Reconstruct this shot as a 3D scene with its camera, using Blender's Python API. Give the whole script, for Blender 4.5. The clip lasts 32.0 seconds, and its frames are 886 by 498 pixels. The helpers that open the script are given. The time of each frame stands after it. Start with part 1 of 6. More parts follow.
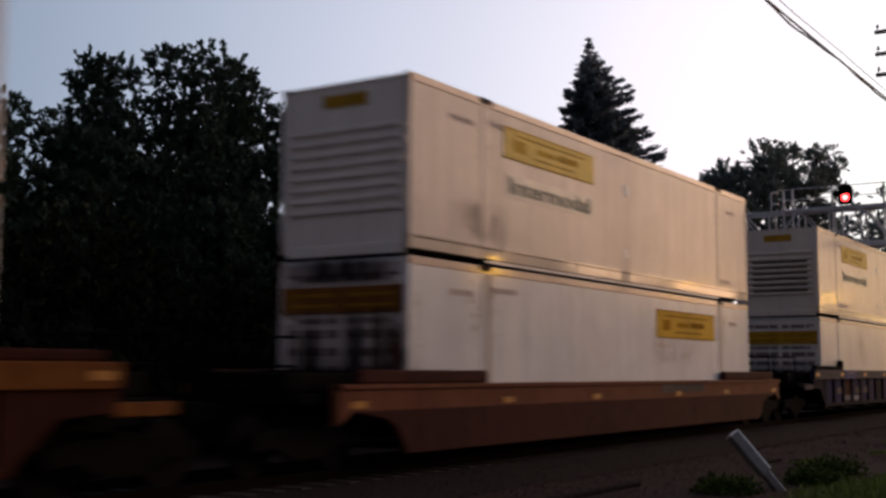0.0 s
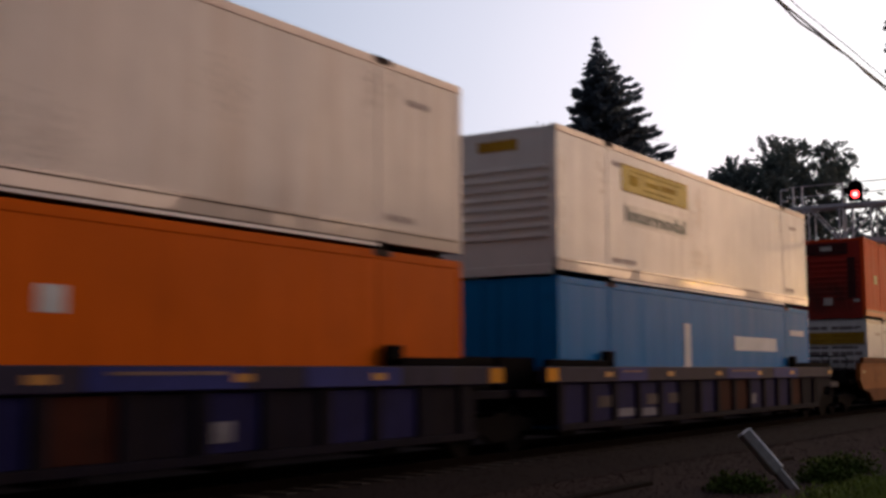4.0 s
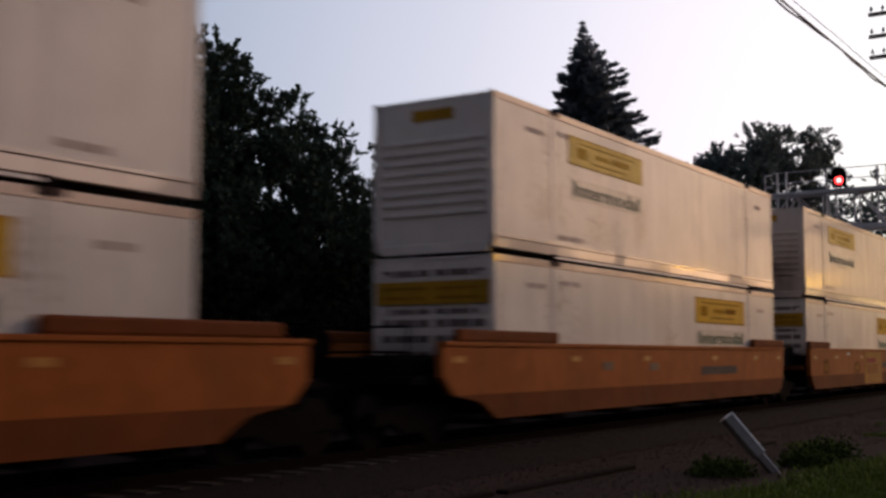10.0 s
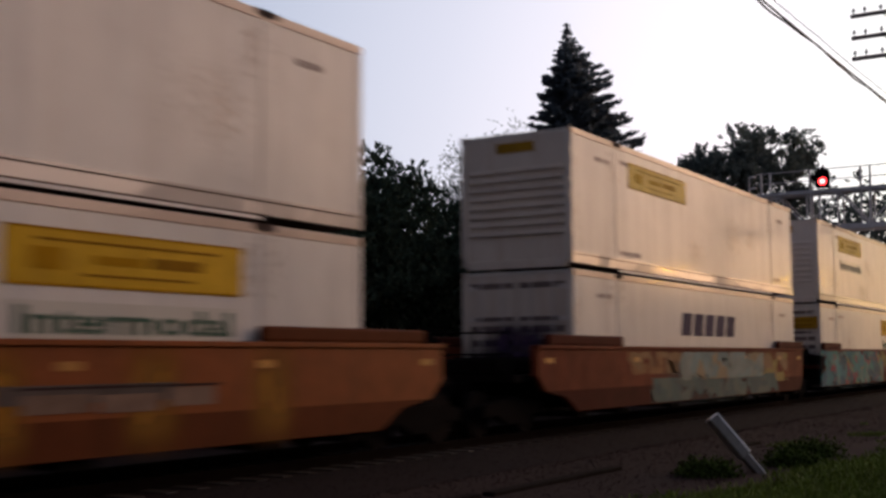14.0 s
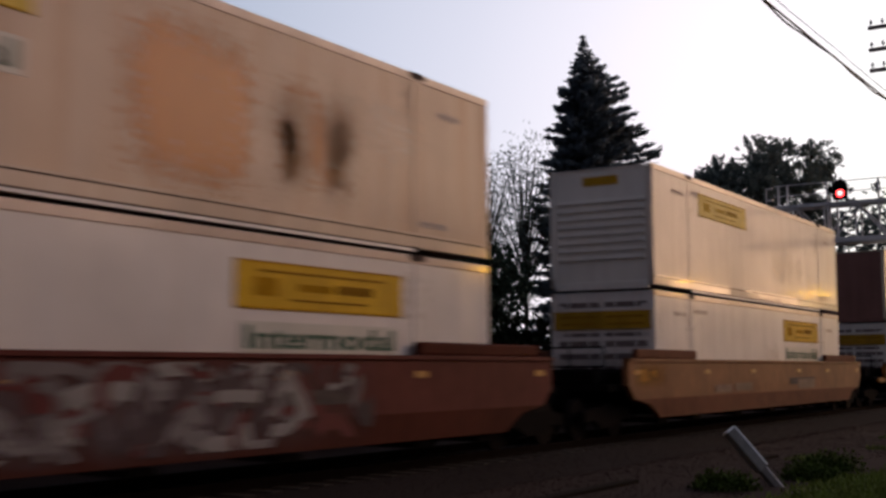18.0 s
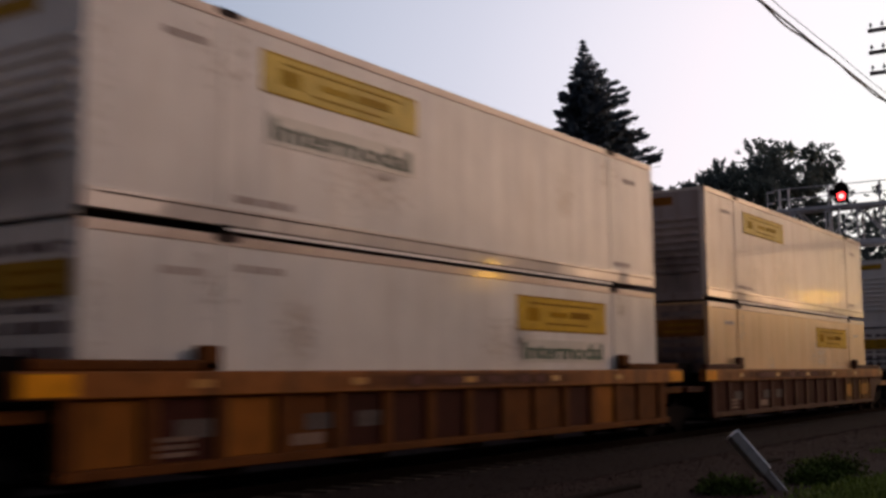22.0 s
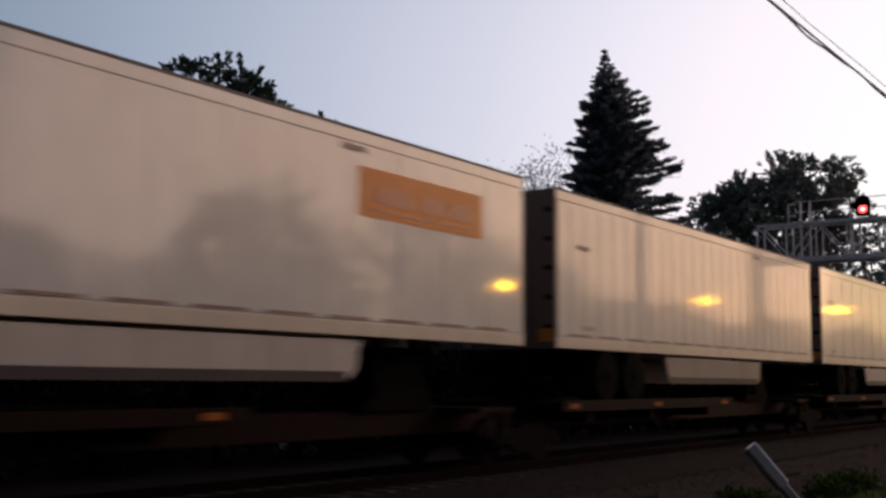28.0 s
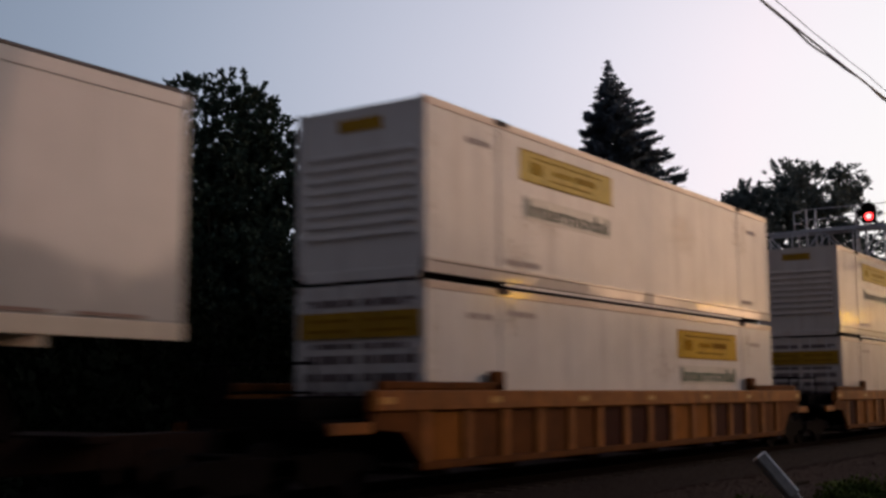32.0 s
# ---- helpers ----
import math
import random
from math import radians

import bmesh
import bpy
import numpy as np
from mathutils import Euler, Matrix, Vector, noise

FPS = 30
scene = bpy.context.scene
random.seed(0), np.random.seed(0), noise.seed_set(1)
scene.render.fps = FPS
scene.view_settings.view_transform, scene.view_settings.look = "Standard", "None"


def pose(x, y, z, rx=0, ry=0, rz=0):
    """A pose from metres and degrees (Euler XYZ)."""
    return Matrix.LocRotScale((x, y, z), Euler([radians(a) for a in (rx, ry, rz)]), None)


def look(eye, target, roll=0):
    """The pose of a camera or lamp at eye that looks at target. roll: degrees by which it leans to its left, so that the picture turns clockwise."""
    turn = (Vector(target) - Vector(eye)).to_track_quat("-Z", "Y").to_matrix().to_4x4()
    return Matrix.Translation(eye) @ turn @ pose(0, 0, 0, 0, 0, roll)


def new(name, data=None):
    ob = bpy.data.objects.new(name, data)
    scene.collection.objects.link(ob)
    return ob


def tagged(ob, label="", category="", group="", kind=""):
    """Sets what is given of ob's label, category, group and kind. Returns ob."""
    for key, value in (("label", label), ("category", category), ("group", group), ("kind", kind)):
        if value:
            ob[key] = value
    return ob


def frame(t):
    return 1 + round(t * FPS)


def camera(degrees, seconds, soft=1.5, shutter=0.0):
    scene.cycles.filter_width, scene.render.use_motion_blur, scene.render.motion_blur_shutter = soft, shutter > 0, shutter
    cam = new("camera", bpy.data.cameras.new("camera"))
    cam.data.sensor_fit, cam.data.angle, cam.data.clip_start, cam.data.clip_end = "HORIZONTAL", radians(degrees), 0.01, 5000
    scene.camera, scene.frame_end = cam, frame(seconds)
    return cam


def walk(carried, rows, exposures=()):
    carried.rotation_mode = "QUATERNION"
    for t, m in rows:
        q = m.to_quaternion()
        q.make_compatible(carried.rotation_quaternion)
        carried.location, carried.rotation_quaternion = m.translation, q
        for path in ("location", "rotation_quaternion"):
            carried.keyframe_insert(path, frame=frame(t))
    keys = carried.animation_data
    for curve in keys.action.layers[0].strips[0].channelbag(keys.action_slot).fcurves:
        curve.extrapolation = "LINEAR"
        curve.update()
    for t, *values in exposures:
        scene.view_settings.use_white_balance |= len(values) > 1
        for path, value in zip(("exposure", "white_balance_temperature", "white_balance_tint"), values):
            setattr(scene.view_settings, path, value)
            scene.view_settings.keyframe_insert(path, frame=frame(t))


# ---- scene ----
EYE = 1.70
CAMERA_TURNS = [
    (0, -57.09, 5.95, -0.26),
    (0.5, -56.79, 6.09, -0.04),
    (1, -57.42, 6.04, -0.01),
    (1.5, -57.18, 5.98, -0.25),
    (2, -56.74, 6.20, -0.30),
    (2.5, -56.90, 6.07, -0.20),
    (3, -56.87, 5.89, 0.13),
    (3.5, -56.60, 5.89, 0.27),
    (5.5, -56.86, 6.43, 0.18),
    (6, -56.81, 6.70, 0.53),
    (6.5, -56.67, 6.83, 0.10),
    (7, -57.18, 6.69, 0.13),
    (7.5, -56.98, 7.19, 0.53),
    (8, -57.13, 6.80, 0.32),
    (8.5, -57.43, 6.19, 0.39),
    (9, -57.48, 5.48, 0.37),
    (9.5, -57.29, 5.48, -0.17),
    (10, -57.34, 5.20, 0.02),
    (10.5, -57.61, 5.48, -0.07),
    (11, -57.45, 5.17, -0.04),
    (11.5, -57.55, 4.96, 0.16),
    (12, -57.89, 5.16, 0.33),
    (12.5, -57.45, 5.06, 0.53),
    (13, -57.31, 5.34, 0.57),
    (13.5, -57.81, 5.21, 0.37),
    (14, -58.03, 5.31, 0.34),
    (14.5, -58.68, 5.12, 0.23),
    (16.5, -58.24, 4.46, -0.00),
    (17, -58.22, 4.91, 0.07),
    (17.5, -57.70, 5.53, 0.18),
    (18, -57.25, 5.90, 0.22),
    (18.5, -57.25, 5.97, 0.33),
    (19, -57.36, 6.18, 0.23),
    (19.5, -57.53, 6.04, 0.19),
    (20, -57.53, 6.16, -0.02),
    (20.5, -57.65, 6.09, -0.22),
    (21, -57.46, 6.04, -0.17),
    (21.5, -57.48, 6.30, 0.18),
    (22, -57.14, 6.17, 0.58),
    (22.5, -56.93, 6.16, 0.63),
    (23, -56.86, 6.13, 0.60),
    (23.5, -56.91, 6.29, 0.65),
    (24, -56.89, 6.43, 0.42),
    (24.5, -56.88, 6.56, 0.54),
    (25, -56.56, 6.76, 0.46),
    (25.5, -55.89, 6.99, 0.42),
    (27.5, -55.31, 6.24, -0.41),
    (28, -56.32, 6.53, -0.35),
    (28.5, -56.63, 6.78, 0.06),
    (29, -56.52, 7.12, -0.04),
    (29.5, -55.90, 7.06, 0.14),
    (30, -55.75, 6.83, 0.21),
    (30.5, -55.78, 6.84, 0.67),
    (31, -55.95, 6.81, 0.44),
    (31.5, -55.84, 7.02, 0.26),
    (32, -55.95, 7.15, 0.35),
]
cam = camera(41.57, 32.0, soft=2.9, shutter=0.6)
walk(cam, [(t, pose(0, 0, EYE, 90 + pitch, roll, yaw)) for t, yaw, pitch, roll in CAMERA_TURNS],
     exposures=[(0.0, 0.10), (1.0, 0.03), (2.0, 0.12), (6.0, 0.12), (9.0, 0.03), (11.0, 0.05), (14.0, 0.13), (17.0, 0.13), (20.0, 0.0), (23.0, -0.04), (25.0, -0.02), (28.0, -0.04), (30.0, -0.11), (32.0, -0.13)])

# ---------------------------------------------------------------- plan
RAIL_TOP = 0.25          # railhead above the ground
TRACK_Y = 11.55          # centre line of the track, which runs along x
BOX_L, BOX_W = 16.154, 2.60
SUN_AZ = 110.0           # afterglow, degrees from +y towards +x


def gone(t):
    """How far the train has rolled towards -x by t seconds."""
    return 14.3537 * t + 0.014674 * t * t - 0.00010188 * t ** 3


# ---------------------------------------------------------------- sky and sun
def make_world():
    w = bpy.data.worlds.new("dusk_sky")
    scene.world = w
    w.use_nodes = True
    nt = w.node_tree
    nt.nodes.clear()
    N, K = nt.nodes.new, nt.links.new
    out, bg = N("ShaderNodeOutputWorld"), N("ShaderNodeBackground")
    sky = N("ShaderNodeTexSky")
    sky.sky_type = "NISHITA"
    sky.sun_disc = False
    sky.sun_elevation, sky.sun_rotation = radians(2.0), radians(SUN_AZ)
    tc = N("ShaderNodeTexCoord")
    dot = N("ShaderNodeVectorMath")
    dot.operation = "DOT_PRODUCT"
    dot.inputs[1].default_value = (math.sin(radians(SUN_AZ)), math.cos(radians(SUN_AZ)), 0)
    K(tc.outputs["Generated"], dot.inputs[0])
    mr = N("ShaderNodeMapRange")
    mr.inputs["From Min"].default_value = -1.0
    K(dot.outputs["Value"], mr.inputs["Value"])
    ramp = N("ShaderNodeValToRGB")
    r = ramp.color_ramp
    r.interpolation = "B_SPLINE"
    stops = [(0.0, (0.10, 0.09, 0.13)), (0.45, (0.14, 0.145, 0.22)), (0.645, (0.228, 0.308, 0.428)), (0.80, (0.65, 0.66, 0.80)),
             (0.91, (1.17, 1.05, 1.11)), (0.965, (1.5, 0.94, 0.74)), (1.0, (1.6, 0.80, 0.40))]
    r.elements[0].position, r.elements[0].color = stops[0][0], (*stops[0][1], 1)
    r.elements[1].position, r.elements[1].color = stops[-1][0], (*stops[-1][1], 1)
    for p, c in stops[1:-1]:
        e = r.elements.new(p)
        e.color = (*c, 1)
    K(mr.outputs["Result"], ramp.inputs["Fac"])
    # towards the zenith the sky deepens
    sep = N("ShaderNodeSeparateXYZ")
    K(tc.outputs["Generated"], sep.inputs[0])
    up = N("ShaderNodeMapRange")
    up.interpolation_type = "SMOOTHSTEP"
    up.inputs["From Min"].default_value, up.inputs["From Max"].default_value = 0.26, 0.85
    K(sep.outputs["Z"], up.inputs["Value"])
    mix = N("ShaderNodeMix")
    mix.data_type = "RGBA"
    K(up.outputs["Result"], mix.inputs["Factor"])
    K(ramp.outputs["Color"], mix.inputs["A"])
    mix.inputs["B"].default_value = (0.085, 0.09, 0.125, 1)
    add = N("ShaderNodeMix")
    add.data_type, add.blend_type = "RGBA", "ADD"
    add.inputs["Factor"].default_value = 0.03
    K(mix.outputs["Result"], add.inputs["A"])
    K(sky.outputs["Color"], add.inputs["B"])
    K(add.outputs["Result"], bg.inputs["Color"])
    bg.inputs["Strength"].default_value = 1.0
    K(bg.outputs[0], out.inputs[0])


make_world()
sun = new("sun", bpy.data.lights.new("sun", "SUN"))
sun.data.energy, sun.data.angle, sun.data.color = 1.03, radians(40), (1.0, 0.535, 0.36)
az, el = radians(SUN_AZ + 15), radians(9)
sun.matrix_world = look((60 * math.sin(az), 60 * math.cos(az), 60 * math.tan(el)), (0, 0, 0))


# ---------------------------------------------------------------- materials
MATS = {}


def mat(name, color, rough=0.6, metal=0.0, grain=6.0, vary=0.25, bump=0.0, streak=0.0, dirt=None, spread=0.0, spec=0.5, coat=0.0,
        emit=None, power=0.0, blotch=0.6, coat_rough=0.12, through_light=0.0, wavy=0.0):
    """A painted, stony or leafy surface: two scales of noise, upright streaks of dirt, fine relief."""
    if name in MATS:
        return MATS[name]
    m = bpy.data.materials.new(name)
    m.use_nodes = True
    nt = m.node_tree
    N, K = nt.nodes.new, nt.links.new
    b = nt.nodes["Principled BSDF"]
    b.inputs["Roughness"].default_value, b.inputs["Metallic"].default_value = rough, metal
    b.inputs["Specular IOR Level"].default_value, b.inputs["Coat Weight"].default_value = spec, coat
    b.inputs["Coat Roughness"].default_value = coat_rough
    tc = N("ShaderNodeTexCoord")
    n1, n2 = N("ShaderNodeTexNoise"), N("ShaderNodeTexNoise")
    n1.inputs["Scale"].default_value, n2.inputs["Scale"].default_value = blotch, grain
    n1.inputs["Detail"].default_value, n2.inputs["Detail"].default_value = 4, 5
    info = N("ShaderNodeObjectInfo")
    off = N("ShaderNodeVectorMath")
    off.operation = "MULTIPLY_ADD"
    off.inputs[1].default_value = (1, 1, 1)
    K(tc.outputs["Object"], off.inputs[0])
    rnd = N("ShaderNodeMath")
    rnd.operation = "MULTIPLY"
    rnd.inputs[1].default_value = 37.0
    K(info.outputs["Random"], rnd.inputs[0])
    K(rnd.outputs[0], off.inputs[2])
    K(off.outputs[0], n1.inputs["Vector"])
    K(off.outputs[0], n2.inputs["Vector"])
    s = N("ShaderNodeMath")
    s.operation = "ADD"
    K(n1.outputs["Fac"], s.inputs[0])
    K(n2.outputs["Fac"], s.inputs[1])
    mp = N("ShaderNodeMapRange")
    mp.inputs["From Min"].default_value, mp.inputs["From Max"].default_value = 0.65, 1.35
    mp.inputs["To Min"].default_value, mp.inputs["To Max"].default_value = 1 - vary, 1 + vary * 0.6
    K(s.outputs[0], mp.inputs["Value"])
    val = mp.outputs["Result"]
    if spread:
        isl = N("ShaderNodeNewGeometry")
        m2 = N("ShaderNodeMapRange")
        m2.inputs["To Min"].default_value, m2.inputs["To Max"].default_value = 1 - spread, 1 + spread
        K(isl.outputs["Random Per Island"], m2.inputs["Value"])
        mu = N("ShaderNodeMath")
        mu.operation = "MULTIPLY"
        K(val, mu.inputs[0])
        K(m2.outputs["Result"], mu.inputs[1])
        val = mu.outputs[0]
    mul = N("ShaderNodeVectorMath")
    mul.operation = "SCALE"
    mul.inputs[0].default_value = color
    K(val, mul.inputs["Scale"])
    col = mul.outputs[0]
    if streak:
        mpg = N("ShaderNodeMapping")
        mpg.inputs["Scale"].default_value = (2.6, 2.6, 0.16)
        K(off.outputs[0], mpg.inputs["Vector"])
        n3 = N("ShaderNodeTexNoise")
        n3.inputs["Scale"].default_value, n3.inputs["Detail"].default_value = 1.6, 6
        K(mpg.outputs[0], n3.inputs["Vector"])
        st = N("ShaderNodeMapRange")
        st.inputs["From Min"].default_value, st.inputs["From Max"].default_value = 0.5, 0.78
        st.inputs["To Max"].default_value = streak
        K(n3.outputs["Fac"], st.inputs["Value"])
        mx = N("ShaderNodeMix")
        mx.data_type = "RGBA"
        K(st.outputs["Result"], mx.inputs["Factor"])
        K(col, mx.inputs["A"])
        mx.inputs["B"].default_value = (*(dirt or tuple(c * 0.45 for c in color)), 1)
        col = mx.outputs["Result"]
    K(col, b.inputs["Base Color"])
    if bump:
        bp = N("ShaderNodeBump")
        bp.inputs["Strength"].default_value, bp.inputs["Distance"].default_value = bump, 0.02
        K(n2.outputs["Fac"], bp.inputs["Height"])
        K(bp.outputs[0], b.inputs["Normal"])
        if wavy:
            # sheets that bow a little between their posts
            wm, wn, wb = N("ShaderNodeMapping"), N("ShaderNodeTexNoise"), N("ShaderNodeBump")
            wm.inputs["Scale"].default_value = (1.0, 1.0, 0.10)
            wn.inputs["Scale"].default_value, wn.inputs["Detail"].default_value = 1.5, 1
            K(off.outputs[0], wm.inputs["Vector"])
            K(wm.outputs[0], wn.inputs["Vector"])
            wb.inputs["Strength"].default_value, wb.inputs["Distance"].default_value = 1.0, wavy
            K(wn.outputs["Fac"], wb.inputs["Height"])
            K(wb.outputs[0], bp.inputs["Normal"])
    if emit:
        b.inputs["Emission Color"].default_value, b.inputs["Emission Strength"].default_value = (*emit, 1), power
    if through_light:
        tl, mixer = N("ShaderNodeBsdfTranslucent"), N("ShaderNodeMixShader")
        mixer.inputs["Fac"].default_value = through_light
        K(col, tl.inputs["Color"])
        K(b.outputs[0], mixer.inputs[1])
        K(tl.outputs[0], mixer.inputs[2])
        K(mixer.outputs[0], nt.nodes["Material Output"].inputs["Surface"])
    MATS[name] = m
    return m


def film_of(name, color, strength=1.0, scale=1.6, ragged=0.5, matt=True, coat=0.0):
    """A thin film of grime, rust or old paint that fades out ragged towards its edges."""
    if name in MATS:
        return MATS[name]
    m = bpy.data.materials.new(name)
    m.use_nodes = True
    nt = m.node_tree
    N, K = nt.nodes.new, nt.links.new
    b = nt.nodes["Principled BSDF"]
    b.inputs["Roughness"].default_value, b.inputs["Specular IOR Level"].default_value = (0.7, 0.12) if matt else (0.33, 0.3)
    b.inputs["Coat Weight"].default_value, b.inputs["Coat Roughness"].default_value = coat, 0.12
    tc = N("ShaderNodeTexCoord")
    mp = N("ShaderNodeMapping")
    mp.inputs["Scale"].default_value = (1.6, 1.6, 0.7)
    K(tc.outputs["Object"], mp.inputs["Vector"])
    n = N("ShaderNodeTexNoise")
    n.inputs["Scale"].default_value, n.inputs["Detail"].default_value = scale, 5
    K(mp.outputs[0], n.inputs["Vector"])
    hue = N("ShaderNodeVectorMath")
    hue.operation = "SCALE"
    hue.inputs[0].default_value = color
    vr = N("ShaderNodeMapRange")
    vr.inputs["To Min"].default_value, vr.inputs["To Max"].default_value = 0.75, 1.25
    K(n.outputs["Fac"], vr.inputs["Value"])
    K(vr.outputs["Result"], hue.inputs["Scale"])
    K(hue.outputs[0], b.inputs["Base Color"])
    uv = N("ShaderNodeUVMap")
    sep = N("ShaderNodeSeparateXYZ")
    K(uv.outputs[0], sep.inputs[0])
    val = None
    for axis in ("X", "Y"):
        d = N("ShaderNodeMath")
        d.operation = "SUBTRACT"
        d.inputs[1].default_value = 0.5
        K(sep.outputs[axis], d.inputs[0])
        a = N("ShaderNodeMath")
        a.operation = "ABSOLUTE"
        K(d.outputs[0], a.inputs[0])
        f = N("ShaderNodeMapRange")
        f.interpolation_type = "SMOOTHSTEP"
        f.inputs["From Min"].default_value, f.inputs["From Max"].default_value = 0.5, 0.12
        K(a.outputs[0], f.inputs["Value"])
        if val is None:
            val = f.outputs["Result"]
        else:
            mu = N("ShaderNodeMath")
            mu.operation = "MULTIPLY"
            K(val, mu.inputs[0])
            K(f.outputs["Result"], mu.inputs[1])
            val = mu.outputs[0]
    nz = N("ShaderNodeMapRange")
    nz.inputs["From Min"].default_value, nz.inputs["From Max"].default_value = 0.25, 0.75
    nz.inputs["To Min"].default_value, nz.inputs["To Max"].default_value = strength * (1 - ragged), strength * (1 + ragged)
    K(n.outputs["Fac"], nz.inputs["Value"])
    mu = N("ShaderNodeMath")
    mu.operation = "MULTIPLY"
    K(val, mu.inputs[0])
    K(nz.outputs["Result"], mu.inputs[1])
    # the film breaks up into specks where it thins out
    mp2 = N("ShaderNodeMapping")
    mp2.inputs["Scale"].default_value = (26, 26, 9)
    K(tc.outputs["Object"], mp2.inputs["Vector"])
    fine = N("ShaderNodeTexNoise")
    fine.inputs["Scale"].default_value, fine.inputs["Detail"].default_value = 1.0, 3
    K(mp2.outputs[0], fine.inputs["Vector"])
    sp = N("ShaderNodeMapRange")
    sp.inputs["From Min"].default_value, sp.inputs["From Max"].default_value = 0.28, 0.72
    K(fine.outputs["Fac"], sp.inputs["Value"])
    df = N("ShaderNodeMath")
    df.operation = "SUBTRACT"
    K(mu.outputs[0], df.inputs[0])
    K(sp.outputs["Result"], df.inputs[1])
    cut = N("ShaderNodeMapRange")
    cut.inputs["From Min"].default_value, cut.inputs["From Max"].default_value = -0.05, 0.05
    K(df.outputs[0], cut.inputs["Value"])
    mu.use_clamp = True
    K(mu.outputs[0] if matt else cut.outputs["Result"], b.inputs["Alpha"])
    MATS[name] = m
    return m


def white(name="container_white", color=(0.705, 0.665, 0.615), streak=0.26, dirt=(0.42, 0.34, 0.28), rough=0.36, coat=0.24, spec=0.16, coat_rough=0.12, wavy=0.05, metal=0.0):
    return mat(name, color, rough, metal=metal, vary=0.12, grain=1.3, blotch=0.3, streak=streak, dirt=dirt, bump=0.02, coat=coat, spec=spec, coat_rough=coat_rough, wavy=wavy)


# steel and running gear near black, partly to carry the shade under the train
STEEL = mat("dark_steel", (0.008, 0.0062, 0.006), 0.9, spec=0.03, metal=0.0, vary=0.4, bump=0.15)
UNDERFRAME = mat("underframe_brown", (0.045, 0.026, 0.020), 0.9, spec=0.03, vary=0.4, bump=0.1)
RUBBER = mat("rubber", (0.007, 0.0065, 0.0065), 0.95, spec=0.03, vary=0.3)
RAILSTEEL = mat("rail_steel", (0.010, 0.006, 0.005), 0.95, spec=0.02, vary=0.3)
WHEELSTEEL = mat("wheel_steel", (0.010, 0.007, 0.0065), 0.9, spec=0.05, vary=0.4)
YELLOW = mat("sign_yellow", (0.66, 0.385, 0.012), 0.55, spec=0.10, vary=0.25, grain=4, streak=0.35, dirt=(0.42, 0.24, 0.03))
SIGNFAINT = mat("sign_faint", (0.42, 0.215, 0.010), 0.8, spec=0.03, vary=0.3)
SIGNLINE = mat("sign_dark", (0.30, 0.15, 0.014), 0.85, spec=0.03, vary=0.3)
YELLOWGLARE = mat("sign_yellow_glare", (0.72, 0.50, 0.075), 0.5, spec=0.2, vary=0.25, grain=4, streak=0.35, dirt=(0.48, 0.30, 0.09))
LINEGLARE = mat("sign_dark_glare", (0.47, 0.285, 0.045), 0.8, spec=0.1, vary=0.3)
LINEPALE = mat("sign_faint_glare", (0.56, 0.35, 0.05), 0.8, spec=0.1, vary=0.3)
GREENGLARE = mat("letter_green_glare", (0.19, 0.21, 0.17), 0.6, spec=0.2, vary=0.3)
GREEN = mat("letter_green", (0.022, 0.085, 0.055), 0.5, spec=0.2, vary=0.2)
GREYLINE = mat("marking_grey", (0.50, 0.415, 0.365), 0.85, spec=0.03, vary=0.2)
BLACKLETTER = mat("letter_black", (0.075, 0.060, 0.070), 0.6, spec=0.2, vary=0.25, coat=0.7, coat_rough=0.08)
DATAPLATE = mat("data_plate", (0.11, 0.085, 0.075), 0.8, spec=0.1, vary=0.4, grain=9)
# sign yellow darkened for the shade on the box ends, with dirt streaks
YELLOWSHADED = mat("sign_yellow_shaded", (0.42, 0.23, 0.015), 0.6, spec=0.12, vary=0.3, grain=3, streak=0.4, dirt=(0.16, 0.09, 0.03))
SIGNRUSTY = mat("sign_rusty", (0.22, 0.082, 0.012), 0.7, spec=0.1, vary=0.4, grain=3, streak=0.5, dirt=(0.09, 0.035, 0.015))
NAVYLETTER = mat("letter_navy", (0.022, 0.028, 0.10), 0.7, spec=0.1, vary=0.2)
ORANGESIGN = mat("sign_orange", (0.82, 0.30, 0.075), 0.45, spec=0.2, vary=0.1)
# orange door sign, darkened as it looks in the shade of the rears
ORANGESHADED = mat("sign_orange_shaded", (0.34, 0.075, 0.03), 0.6, spec=0.1, vary=0.3)
REFLECTOR = mat("reflector_amber", (0.46, 0.19, 0.013), 0.4, vary=0.3)
ENDPATCH = mat("end_patch_amber", (0.78, 0.30, 0.004), 0.5, spec=0.08, vary=0.35, grain=5, streak=0.4, dirt=(0.30, 0.12, 0.02))
# pale foot: the thin highlight along the rail's lower edge as a colour
RAILFOOT = mat("rail_foot_pale", (0.70, 0.64, 0.59), 0.4, spec=0.3, vary=0.25, grain=5)
GROOVESHADE = mat("rail_groove_shade", (0.11, 0.075, 0.06), 0.7, spec=0.1, vary=0.4, grain=7)
RODWHITE = mat("lock_rod_pale", (0.66, 0.60, 0.56), 0.45, vary=0.25)
DOORSHADE = mat("door_shade", (0.21, 0.165, 0.155), 0.7, spec=0.1, vary=0.35, grain=5)
PADDARK = mat("lifting_pad_rust", (0.15, 0.105, 0.09), 0.8, spec=0.08, vary=0.4, grain=8)
REDTAPE = mat("tape_red", (0.27, 0.17, 0.14), 0.5, vary=0.4, grain=9)
GALV = mat("galvanised_steel", (0.55, 0.55, 0.57), 0.5, metal=0.15, vary=0.25, grain=12)
